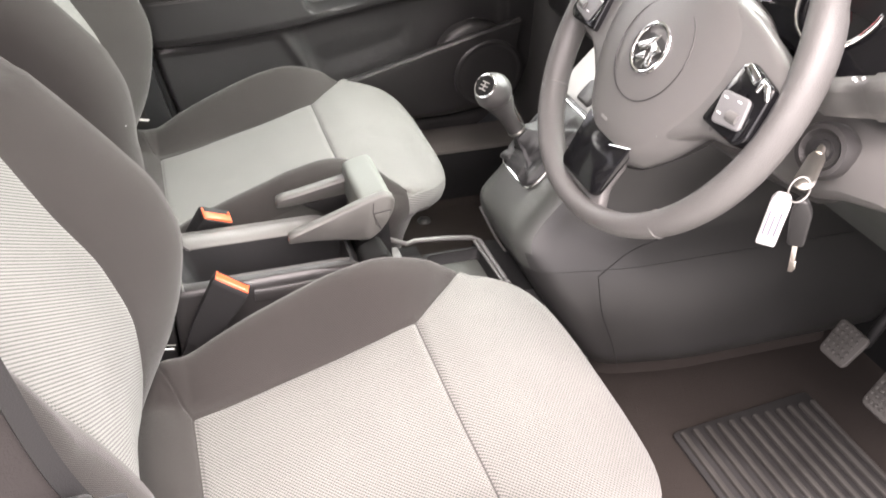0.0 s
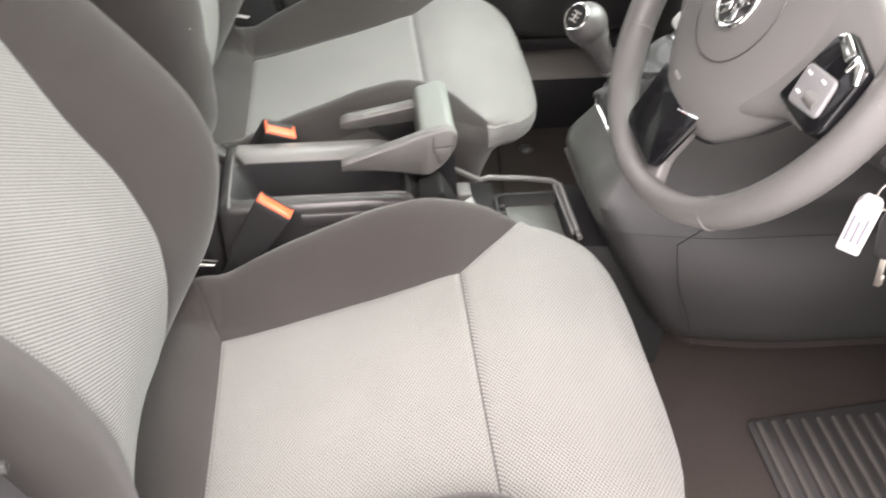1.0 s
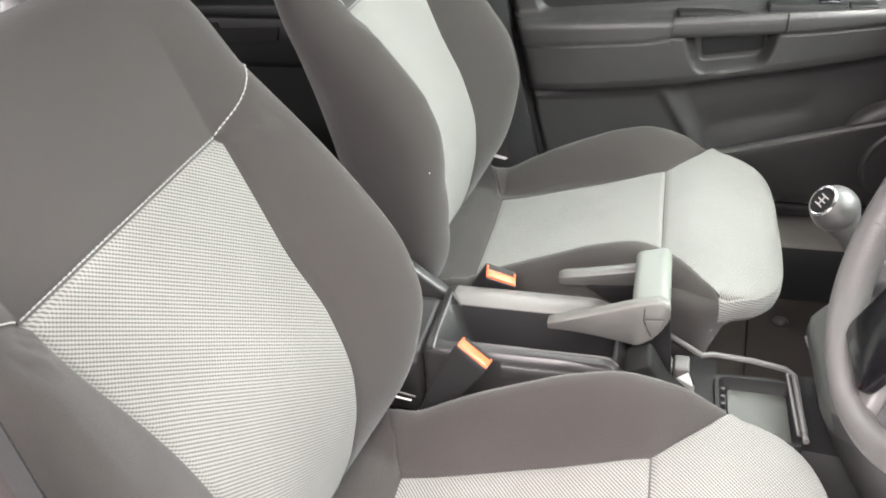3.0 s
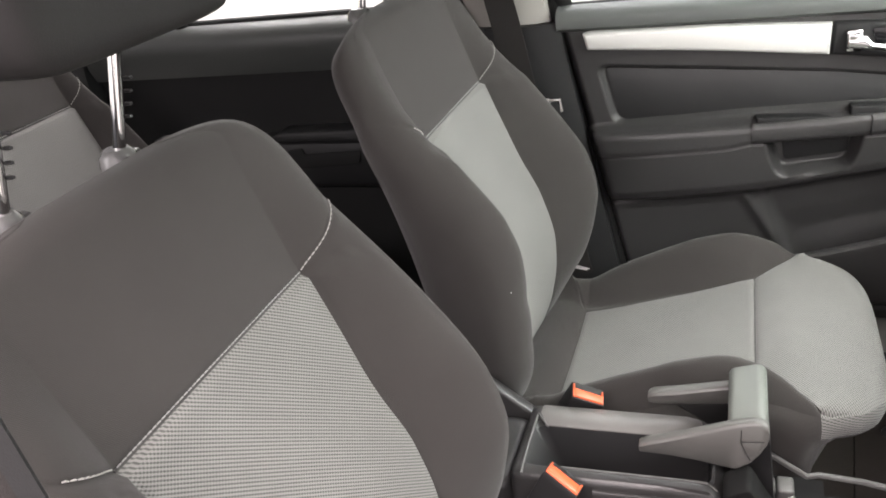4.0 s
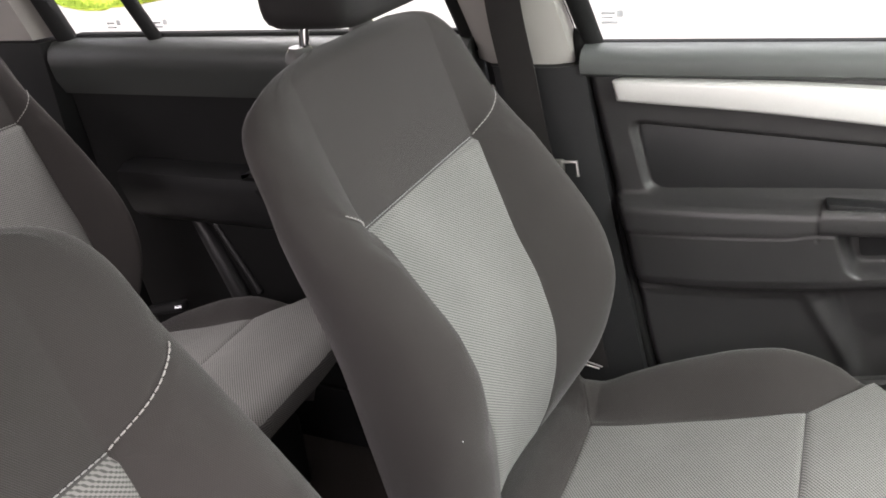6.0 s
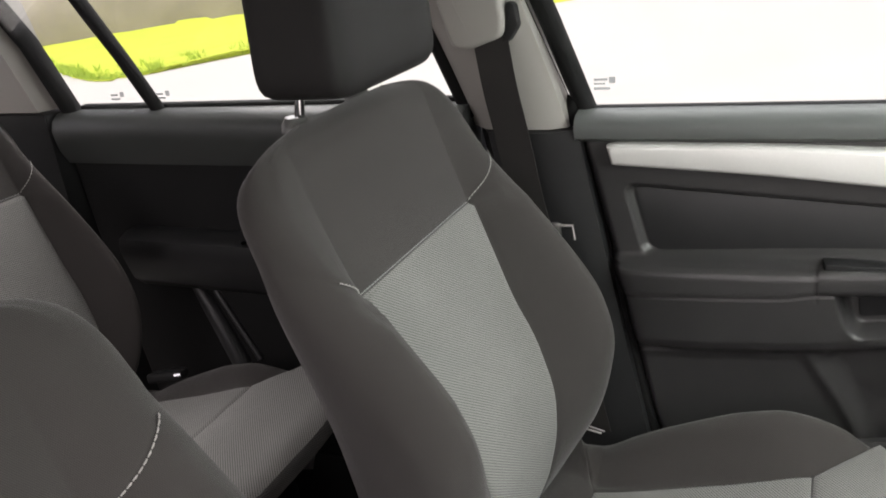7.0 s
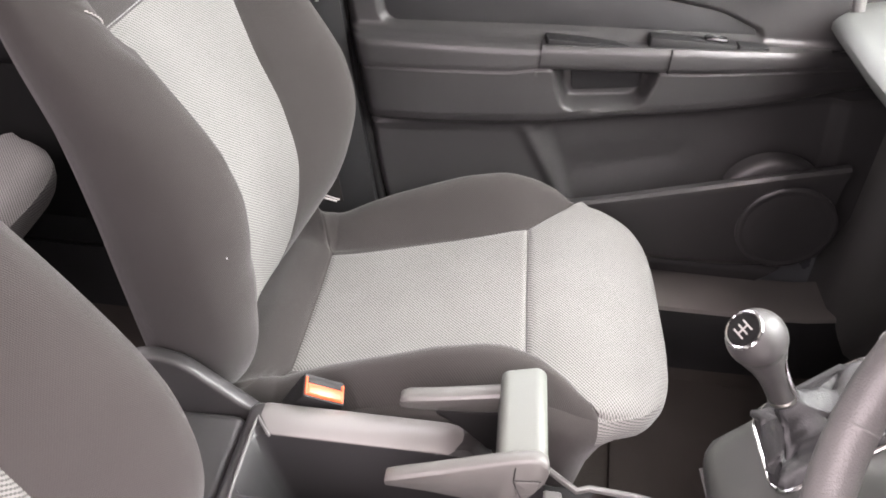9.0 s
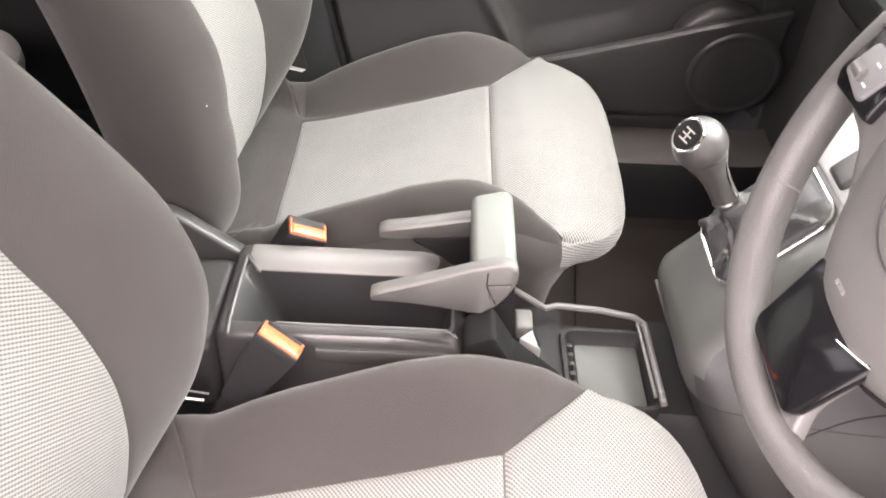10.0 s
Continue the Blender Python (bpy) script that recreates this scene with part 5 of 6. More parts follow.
def buckle(at, turn, slot, label):
    b = thing("seat_belt_buckle", (at[0] - 0.05, at[1], 0.56), label, "belt buckle", "belt buckles")
    m = Matrix.Translation(at) @ Euler([radians(a) for a in turn]).to_matrix().to_4x4()
    part("housing", turned(loft([[(x, y, h) for x, y in rounded([(-w, -d), (w, -d), (w, d), (-w, d)], 0.003, 3)] for h, w, d in ((-0.105, 0.016, 0.009), (-0.07, 0.021, 0.011), (-0.008, 0.0255, 0.0145), (-0.001, 0.0255, 0.0145), (0.0008, 0.0248, 0.0138))]), m), PLASTIC_BLACK, b, "black plastic housing")
    part("button", turned(joined(box((-0.0225, -0.0118, -0.003), (0.0225, 0.0095 - slot, 0.004), 0.003, 3), box((-0.0238, -0.0118, -0.003), (-0.0210, 0.0100, 0.003), 0.001), box((0.0210, -0.0118, -0.003), (0.0238, 0.0100, 0.003), 0.001)), m), ORANGE, b, "orange release button")
    part("slot", turned(box((-0.0200, 0.0097 - slot, -0.004), (0.0200, 0.0118, 0.0012), 0.001), m), PLASTIC_BLACK, b, "dark tongue slot")
    low = m @ Vector((0, 0, -0.098))
    part("stalk", strap([tuple(low), tuple(low + Vector((-0.025, 0, -0.05))), (low.x - 0.04, low.y, 0.45)], 0.030, 0.010, (1, 0, -0.3)), PLASTIC_BLACK, b)
    return b


buckle((0.075, -0.073, 0.7225), (-11.4, 30.7, -15.8), 0.0035, "black belt buckle with orange button between seat and console")
buckle((0.074, 0.118, 0.713), (21.5, 27.6, 18), 0.0065, "black belt buckle with orange button beside the console bin")

# ---- gear lever and centre stack ----
stack = thing("centre_stack", (0.75, 0.0, FLOOR_Z), "charcoal plastic centre stack under the dashboard", "centre stack")


def stack_ring(z, xr, y0, y1, x1=1.22):
    return [(x, y, z) for x, y in rounded([(xr, y0 + 0.02), (xr, y1), (x1, y1 + 0.02), (x1, y0 - 0.02), (xr + 0.16, y0 - 0.01)], 0.05, 7)]


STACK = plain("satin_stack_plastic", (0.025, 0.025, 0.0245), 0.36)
part("tunnel_carpet", loft([stack_ring(*r) for r in ((0.336, 0.70, -0.035, 0.130), (0.36, 0.70, -0.030, 0.125), (0.42, 0.70, -0.030, 0.120), (0.452, 0.69, -0.040, 0.120))], False), CARPET, stack, "brown carpet below the stack")
SIDE = ((0.440, 0.650, -0.100, 0.138), (0.448, 0.640, -0.116, 0.142), (0.462, 0.629, -0.129, 0.144), (0.48, 0.617, -0.136, 0.145), (0.50, 0.605, -0.138, 0.147), (0.56, 0.565, -0.128, 0.150), (0.62, 0.528, -0.112, 0.150), (0.650, 0.512, -0.096, 0.149))
TOP = ((0.6505, 0.5115, -0.0955, 0.1488), (0.655, 0.509, -0.093, 0.149), (0.675, 0.5035, -0.082, 0.147), (0.688, 0.504, -0.074, 0.145), (0.700, 0.511, -0.068, 0.143), (0.72, 0.5275, -0.064, 0.142), (0.76, 0.5625, -0.063, 0.143), (0.80, 0.5985, -0.068, 0.145), (0.87, 0.6615, -0.080, 0.148), (0.91, 0.695, -0.087, 0.147), (0.95, 0.7155, -0.09, 0.145), (1.02, 0.74, -0.09, 0.145))
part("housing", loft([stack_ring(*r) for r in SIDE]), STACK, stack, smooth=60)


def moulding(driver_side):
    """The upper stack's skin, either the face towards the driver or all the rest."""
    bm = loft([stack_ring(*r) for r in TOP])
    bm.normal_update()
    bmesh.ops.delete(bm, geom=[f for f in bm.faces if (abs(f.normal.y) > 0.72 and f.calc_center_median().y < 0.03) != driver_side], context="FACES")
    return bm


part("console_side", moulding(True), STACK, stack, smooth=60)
# Paler grey-green than STACK paints window light on the faces turned to it.
part("console_top", moulding(False), mottled(*material("window_lit_console_top", (0.056, 0.059, 0.055), 0.32, 0.0, 0.8), (0.056, 0.059, 0.055), 0.08, 9, 900, 0.2, 0.02), stack, "satin console top painted paler and greener for window light", 60)
for pth in ([(0.605, -0.1285, 0.665), (0.66, -0.128, 0.705), (0.72, -0.128, 0.72)], [(0.605, -0.1285, 0.665), (0.618, -0.1345, 0.60), (0.645, -0.142, 0.53), (0.66, -0.146, 0.48)]):
    part("panel_joint", tube(dense(pth, 6), 0.0009, 6), PLASTIC_BLACK, stack, "dark joint line")
# Pale tube paints the highlight line down the stack's edge.
part("side_highlight", tube([(0.5065, 0.115, 0.66), (0.5275, 0.085, 0.612), (0.5505, 0.05, 0.575)], 0.0022, 6), PLASTIC_GREY, stack)

gear = thing("gear_lever", (0.60, 0.07, 0.74), "dark gear lever with round knob and leather gaiter", "gear lever")
slope = math.atan2(0.15, 0.125)
gm = Matrix.Translation((0.597, 0.070, 0.787)) @ Euler((0, -slope + radians(2), 0)).to_matrix().to_4x4()
fr = rounded([(-0.070, -0.058), (0.072, -0.055), (0.072, 0.055), (-0.070, 0.058)], 0.026, 7)
part("gaiter_frame", turned(tube([(a, b, 0.0105) for a, b in fr] + [(fr[0][0], fr[0][1], 0.0105)], 0.0024, 8, False), gm), CHROME, gear, "thin bright metal gaiter frame")
rows = []
foot = gm.inverted() @ Vector((0.546, 0.0715, 0.818))
for k in range(17):
    t = k / 16
    s = float(curve_of([0, 0.12, 0.28, 0.5, 0.75, 1], [0.98, 0.93, 0.76, 0.50, 0.31, 0.17])(t))
    h = float(curve_of([0, 0.12, 0.28, 0.5, 0.75, 1], [0.0095, 0.015, 0.0225, 0.40 * foot.z, 0.68 * foot.z, foot.z])(t))
    c = Vector((foot.x * t**0.8, foot.y * t, h))
    pl = []
    for i, (a, b) in enumerate(fr):
        w = math.sin(math.pi * min(1, t * 1.05))
        fold = 1 + w * (0.16 * math.sin(i * 1.57 + k * 0.35) + 0.10 * math.sin(i * 0.7 - k * 0.8)) + 0.05 * w * math.sin(k * 2.4)
        pl.append(gm @ Vector((c.x + a * s * fold, c.y + b * s * fold, c.z + 0.004 * w * math.sin(i * 0.9 + k))))
    rows.append(pl)
part("gaiter", loft(rows), plain("gaiter_leather", (0.036, 0.036, 0.037), 0.42, grain=500, bump=0.5), gear, "creased black leather gaiter", 70)
ball, base = Vector((0.4965, 0.072, 0.8905)), Vector((0.5405, 0.0715, 0.8225))
kd = (ball - base).normalized()
km = Matrix.Translation(base) @ kd.to_track_quat("Z", "Y").to_matrix().to_4x4()
hm = Matrix.Translation(ball) @ Vector((-0.75, -0.30, 0.59)).to_track_quat("Z", "X").to_matrix().to_4x4()
part("collar", lathe([(0, -0.004), (0.0135, -0.004), (0.0150, -0.001), (0.0150, 0.001), (0.014, 0.004), (0, 0.004)], km, 24), STEEL, gear, "thin metal collar")
head = [(0.0285 * math.cos(radians(a)), 0.0285 * math.sin(radians(a))) for a in range(-85, 50, 9)]
neck = lathe([(0, 0.003), (0.0145, 0.003), (0.0142, 0.018), (0.0150, 0.032), (0.0175, 0.046), (0.0225, 0.060), (0.0240, 0.080), (0, 0.080)], km, 40)
kn = part("knob", joined(lathe([(0, -0.0285)] + head + [(0.0185, 0.0222), (0, 0.0222)], hm, 40), neck), plain("knob_leather", (0.047, 0.0455, 0.045), 0.34, grain=700, bump=0.3), gear, "dark leather knob")
out = Vector((0.85, -0.52, 0.0)) - kd * Vector((0.85, -0.52, 0.0)).dot(kd)
out.normalize()
part("knob_strip", tube([base + kd * d + out * r for d, r in ((0.056, 0.0205), (0.046, 0.0176), (0.032, 0.0152), (0.014, 0.0146), (0.001, 0.0152))], [0.0012, 0.0020, 0.0026, 0.0028, 0.0020], 8), CHROME, kn, "slim chrome strip")
part("knob_badge", lathe([(0, 0.0242), (0.0165, 0.0238), (0.0165, 0.0212), (0, 0.0212)], hm, 28), SEAL, kn, "black shift pattern disc")
part("badge_ring", turned(ring((0, 0, 0.0226), 0.0178, 0.0018, Matrix.Identity(3), 8, 32), hm), CHROME, kn, "chrome ring")
part("shift_lines", turned(joined(*[box((x - 0.0008, -0.007, 0.0238), (x + 0.0008, 0.007, 0.0247), 0) for x in (-0.006, 0.0, 0.006)], box((-0.006, -0.0008, 0.0238), (0.006, 0.0008, 0.0247), 0)), hm), THREAD, kn, "pale shift lines", 0)
part("silver_plate", turned(slab(rounded([(0.080, -0.075), (0.175, -0.075), (0.175, 0.07), (0.080, 0.07)], 0.015), 0.004, 0.0145, "z", 0.002), gm), plain("silver_plate_paint", (0.34, 0.335, 0.33), 0.42, 0.3), stack, "silver-painted plate above the gaiter")
part("plate_switch", turned(box((0.085, -0.03, 0.006), (0.125, 0.01, 0.020), 0.006, 3), gm), PLASTIC, stack, "dark switch")

# ---- dashboard ----
dash = thing("dashboard", (0.95, 0.0, 0.80), "charcoal plastic dashboard across the car", "dashboard")


def dash_ring(y, push):
    return [(x + push, y, z) for x, z in ((1.24, 0.78), (0.96, 0.78), (0.90, 0.80), (0.85, 0.86), (0.80, 0.91), (0.755, 0.945), (0.716, 0.972), (0.703, 0.986), (0.702, 0.996), (0.708, 1.004), (0.722, 1.010), (0.80, 1.028), (0.90, 1.05), (1.0, 1.068), (1.24, 1.045))]


part("upper_body", loft([dash_ring(y, p) for y, p in ((-0.74, 0.05), (-0.70, 0.0), (-0.45, -0.005), (-0.1, 0.0), (0.15, 0.0), (0.5, 0.0), (0.70, 0.01), (0.765, 0.06))]), plain("soft_dash_skin", (0.072, 0.078, 0.074), 0.45, grain=650, bump=0.5), dash)
part("end_line", tube([(0.742, 0.712, 1.04), (0.752, 0.714, 0.995), (0.80, 0.718, 0.952), (0.86, 0.72, 0.89), (0.90, 0.72, 0.83)], 0.010, 10), PLASTIC_GREY, dash, "paler end moulding")
part("knee_panel", loft([[(x, y, z) for x, z in ((0.80, 1.045), (0.70, 1.045), (0.668, 1.008 + 0.3 * r), (0.66, 0.965 + 0.9 * r), (0.664, 0.956 + 0.95 * r), (0.674, 0.949 + r), (0.71, 0.945 + r), (0.80, 0.95 + r))] for y, r in ((-0.70, 0.06), (-0.60, 0.055), (-0.50, 0.043), (-0.45, 0.028), (-0.41, 0.008), (-0.36, 0.0), (-0.17, 0.0), (-0.12, 0.0))]), PLASTIC_GREY, dash, "smooth grey knee panel")
part("glovebox_lid", slab(rounded([(0.22, 0.80), (0.66, 0.80), (0.66, 0.88), (0.22, 0.88)], 0.02), 0.862, 0.90, "x", 0.008, 3), PLASTIC, dash, "closed glovebox lid")

cl = thing("instrument_cluster", (0.74, -0.30, 1.06), "black instrument cluster with chrome dial rings", "instrument cluster")
part("hood", loft([[(x, y, z) for x, z in ((0.90, 1.07), (0.70, 1.075), (0.690, 1.078), (0.655, 1.205), (0.68, 1.235), (0.90, 1.20))] for y in (-0.49, -0.46, -0.12, -0.09)]), PLASTIC_SOFT, cl)
tilt = Euler((0, radians(-62), 0)).to_matrix()
part("dial_face", turned(slab(rounded([(-0.055, -0.19), (0.055, -0.19), (0.055, 0.17), (-0.055, 0.17)], 0.03), 0, 0.004, "z", 0.001), Matrix.Translation((0.672, -0.30, 1.150)) @ tilt.to_4x4()), GLOSS, cl, "glossy black dial face")
for yy in (-0.372, -0.215):
    part("dial_ring", ring((0.668, yy, 1.163), 0.052, 0.0022, tilt, 8, 40), CHROME, cl, "chrome dial ring")
    part("needle", turned(box((-0.022, -0.0007, 0.004), (0.004, 0.0007, 0.006), 0.0003), Matrix.Translation((0.667, yy, 1.163)) @ tilt.to_4x4() @ Matrix.Rotation(0.7, 4, "Z")), RED, cl, "red needle")
part("red_lamps", joined(*[turned(box((-0.0018, -0.003, 0.004), (0.0018, 0.003, 0.006), 0.0005), Matrix.Translation((0.668, -0.385 + 0.02 * (k - 1), 1.160)) @ tilt.to_4x4() @ Matrix.Translation((0.02 - 0.01 * (k % 2), 0, 0))) for k in range(3)]), RED, cl, "small red warning marks")

# ---- steering wheel ----
WC = Vector((0.537, -0.290, 1.083))
WA = radians(26.6)
WM = Matrix(((0, math.sin(WA), -math.cos(WA)), (-1, 0, 0), (0, math.cos(WA), math.sin(WA)))) @ Matrix.Rotation(radians(-1), 3, "Z")
W4 = Matrix.Translation(WC) @ WM.to_4x4()
sw = thing("steering_wheel", tuple(WC), "dark leather steering wheel with gloss black spoke", "steering wheel")


def rim_profile():
    bm = bmesh.new()
    rows, sides, around = [], 16, 96
    for i in range(around):
        a = 2 * math.pi * i / around
        deg = math.degrees(a)
        thin = 0.0034 * math.exp(-(((deg - 284) / 34) ** 2))
        r = 0.0158 - thin
        for s in (215, 314, 38, 142):
            r -= 0.0012 * math.exp(-(((deg - s) / 0.9) ** 2))
        for s in (25, 155):
            r += 0.0018 * math.exp(-(((deg - s) / 14) ** 2))
        rows.append([bm.verts.new(((0.187 - thin + r * math.cos(q)) * math.cos(a), (0.187 - thin + r * math.cos(q)) * math.sin(a), r * 1.12 * math.sin(q))) for q in np.linspace(0, 2 * math.pi, sides, endpoint=False)])
    for i in range(around):
        p, n = rows[i], rows[(i + 1) % around]
        for k in range(sides):
            bm.faces.new((p[k], n[k], n[(k + 1) % sides], p[(k + 1) % sides]))
    return turned(bm, W4)


part("rim", rim_profile(), LEATHER, sw, "dark stitched leather rim", 80)
for s, tn in ((215, 0.0), (314, 0.0016)):
    a = radians(s)
    part("rim_seam", turned(ring(((0.187 - tn) * math.cos(a), (0.187 - tn) * math.sin(a), 0), 0.0158 - tn, 0.0011, Matrix.Rotation(a, 3, "Z") @ Matrix.Rotation(radians(90), 3, "X"), 6, 28), W4), PLASTIC_GREY, sw, "sewn rim seam")


def hub_half(y):
    return float(curve_of([-0.118, -0.112, -0.09, -0.06, -0.02, 0.02, 0.05, 0.078, 0.093], [0.024, 0.046, 0.072, 0.096, 0.118, 0.128, 0.124, 0.095, 0.04])(y))


ys = np.concatenate([[-0.118, -0.115, -0.108, -0.1], np.linspace(-0.085, 0.075, 15), [0.082, 0.087, 0.091, 0.093]])
cs = np.concatenate([[-1, -0.985, -0.95, -0.9], np.linspace(-0.8, 0.8, 15), [0.9, 0.95, 0.985, 1]])
outline = [(hub_half(y), y) for y in ys] + [(-hub_half(y), y) for y in ys[::-1]]
HX = np.array([[c * hub_half(y) for c in cs] for y in ys])
HY = np.repeat(ys[:, None], len(cs), 1)
dist = gap_to(outline, np.stack([HX, HY], -1))
q = (0.024 - dist).clip(0, 0.024)
HZ = 0.024 - 1.1 * (HX**2) - 0.8 * (HY - 0.01) ** 2 - (0.024 - np.sqrt(0.024**2 - q**2))
top_pts = np.stack([HX, HY, HZ], -1)
rimline = np.concatenate([top_pts[:, -1], top_pts[::-1, 0]])
hub = part("airbag_cover", (np.array([W4 @ Vector(p) for p in top_pts.reshape(-1, 3)]), grid_faces(len(ys), len(cs), flip=True)), PLASTIC_GREY, sw, "smooth grey airbag cover", 60)
base_rows = []
for h, f in ((None, 1.0), (-0.01, 1.02), (-0.035, 0.9), (-0.06, 0.7)):
    base_rows.append([W4 @ Vector((p[0] * f, p[1] * f, p[2] if h is None else h)) for p in rimline])
part("hub_body", loft(base_rows), PLASTIC, sw)
part("cover_crease", turned(ring((0, 0.0, 0.0213), 0.056, 0.0007, Matrix.Identity(3), 6, 48), W4), PLASTIC, hub, "round crease")
bd = part("badge", turned(ring((0, 0.0, 0.0252), 0.0262, 0.0024, Matrix.Identity(3), 8, 40), W4), CHROME, hub, "chrome badge ring")
part("badge_disc", turned(lathe([(0, 0.0245), (0.025, 0.0235), (0.025, 0.021)], Matrix.Identity(4), 32), W4), PLASTIC_SOFT, bd, "dark badge disc")
part("badge_emblem", turned(joined(slab(rounded([(-0.022, 0.008), (-0.004, 0.020), (0.008, 0.030), (0.003, 0.014), (-0.010, 0.004)], 0.003), 0.024, 0.0275, "z", 0.0008), slab(rounded([(0.0, 0.022), (0.021, 0.016), (0.012, 0.006), (0.016, -0.004), (0.004, -0.011), (0.006, 0.006)], 0.003), 0.024, 0.0275, "z", 0.0008), slab(rounded([(-0.014, -0.004), (-0.002, 0.008), (0.002, 0.0), (-0.006, -0.009)], 0.002), 0.024, 0.0272, "z", 0.0008)), Matrix.Translation(WM @ Vector((0, -0.012, 0))) @ W4), CHROME, bd, "plain chrome emblem shape")
part("cover_print", turned(joined(*[box((-0.022 + dx, -0.090 + dy, 0.0145), (-0.022 + dx + w, -0.090 + dy + 0.003, 0.0168), 0) for dx, dy, w in ((0, 0, 0.004), (0.005, 0, 0.004), (0.010, 0, 0.003), (0.004, 0.014, 0.003))]), W4), plain("moulded_letters", (0.18, 0.178, 0.174), 0.4), hub, "faint moulded letters", 0)
part("spoke_panel", turned(slab(rounded([(-0.052, -0.092), (0.044, -0.092), (0.036, -0.156), (0.030, -0.163), (-0.042, -0.163), (-0.050, -0.156)], 0.005), 0.002, 0.011, "z", 0.0015, 2), W4), GLOSS, sw, "gloss black lower spoke")
part("spoke_edge", turned(tube([(0.013, -0.1075, 0.0118), (0.03, -0.1015, 0.0118), (0.046, -0.0955, 0.0112)], [0.0006, 0.0010, 0.0010], 8), W4), CHROME, sw, "chrome spoke edge")
part("spoke_back", turned(slab(rounded([(-0.046, -0.09), (0.034, -0.09), (0.030, -0.150), (0.046, -0.174), (-0.064, -0.174), (-0.050, -0.150)], 0.008), -0.012, 0.0015, "z", 0.004, 3), W4), LEATHER, sw)
for sgn, nm in ((1, "r"), (-1, "l")):
    part("side_spoke", turned(slab(rounded([(sgn * 0.05, 0.086), (sgn * 0.10, 0.076), (sgn * 0.145, 0.062), (sgn * 0.178, 0.048), (sgn * 0.180, 0.0), (sgn * 0.155, -0.030), (sgn * 0.118, -0.036), (sgn * 0.06, -0.080)], 0.014, 6), -0.014, 0.0125, "z", 0.010, 5), W4), PLASTIC_GREY, sw, "smooth grey side spoke")
    pod = part("button_pod", turned(slab(rounded([(sgn * 0.114, -0.024), (sgn * 0.121, 0.036), (sgn * 0.130, 0.044), (sgn * 0.172, 0.034), (sgn * 0.178, -0.016), (sgn * 0.168, -0.026)], 0.005), 0.004, 0.020, "z", 0.0025, 3), W4), GLOSS, sw, "gloss black button pod")
    part("button_pad", turned(slab(rounded([(sgn * 0.122, 0.011), (sgn * 0.160, 0.016), (sgn * 0.168, -0.013), (sgn * 0.130, -0.020)], 0.006), 0.0195, 0.0240, "z", 0.002, 3), W4), plain("button_grey", (0.16, 0.16, 0.164), 0.45), pod, "grey rubber buttons")
    part("thumb_wheel", turned(tube([(sgn * 0.146, -0.006, 0.0215), (sgn * 0.160, -0.005, 0.0215)], 0.006, 14), W4), PLASTIC_GREY, pod, "ridged thumb wheel")
    part("button_marks", turned(joined(*[box((sgn * 0.136 + a - 0.0028, b - 0.0008, 0.0238), (sgn * 0.136 + a + 0.0028, b + 0.0008, 0.0246), 0) for a, b in ((-0.004, 0.006), (0.014, 0.009), (-0.001, -0.009))]), W4), TAGWHITE, pod, "pale button marks", 0)
    part("pod_trim", turned(slab(rounded([(sgn * 0.1245, 0.036), (sgn * 0.132, 0.0425), (sgn * 0.153, 0.036), (sgn * 0.150, 0.027)], 0.002), 0.0195, 0.0225, "z", 0.001, 2), W4), CHROME, pod, "chrome pod trim")
    part("pod_trim", turned(tube([(sgn * 0.156, 0.024, 0.0205), (sgn * 0.158, 0.034, 0.021), (sgn * 0.166, 0.031, 0.021), (sgn * 0.173, 0.022, 0.0205)], [0.002, 0.0032, 0.0038, 0.002], 10), W4), CHROME, pod, "chrome pod trim")
col = thing("steering_column", tuple(WC + Vector((0.10, 0, -0.05))), "grey plastic steering column shroud with stalks", "steering column")
axis = Vector((math.cos(WA), 0, -math.sin(WA)))
rows = []
for d, w, h in ((0.055, 0.045, 0.045), (0.065, 0.058, 0.055), (0.10, 0.066, 0.062), (0.17, 0.075, 0.07), (0.28, 0.08, 0.075)):
    c = WC + axis * d
    up = Vector((math.sin(WA), 0, math.cos(WA)))
    rows.append([c + Vector((0, -1, 0)) * (math.copysign(abs(math.cos(a)) ** 0.6, math.cos(a)) * w) + up * (math.copysign(abs(math.sin(a)) ** 0.6, math.sin(a)) * h) for a in np.linspace(0, 2 * math.pi, 28, endpoint=False)])
part("shroud", loft(rows), PLASTIC, col)
st = part("stalk", tube([(0.615, -0.36, 1.072), (0.606, -0.43, 1.091)], [0.010, 0.013], 12), PLASTIC, col, "dark wiper stalk")
s_way = Vector((-0.010, -0.150, 0.066)).normalized()
s_up = Vector((-0.5, 0.33, 0.80))
s_up = (s_up - s_way * s_up.dot(s_way)).normalized()
s_out = s_way.cross(s_up)
s_at = Vector((0.604, -0.447, 1.099))
for k in range(3):
    part("stalk_collar", ring(s_at + s_way * (0.006 * k - 0.016), 0.0145 - 0.0008 * k, 0.0022, s_way.to_track_quat("Z", "Y").to_matrix(), 8, 28), PLASTIC_SOFT, st, "ridged dark collar")
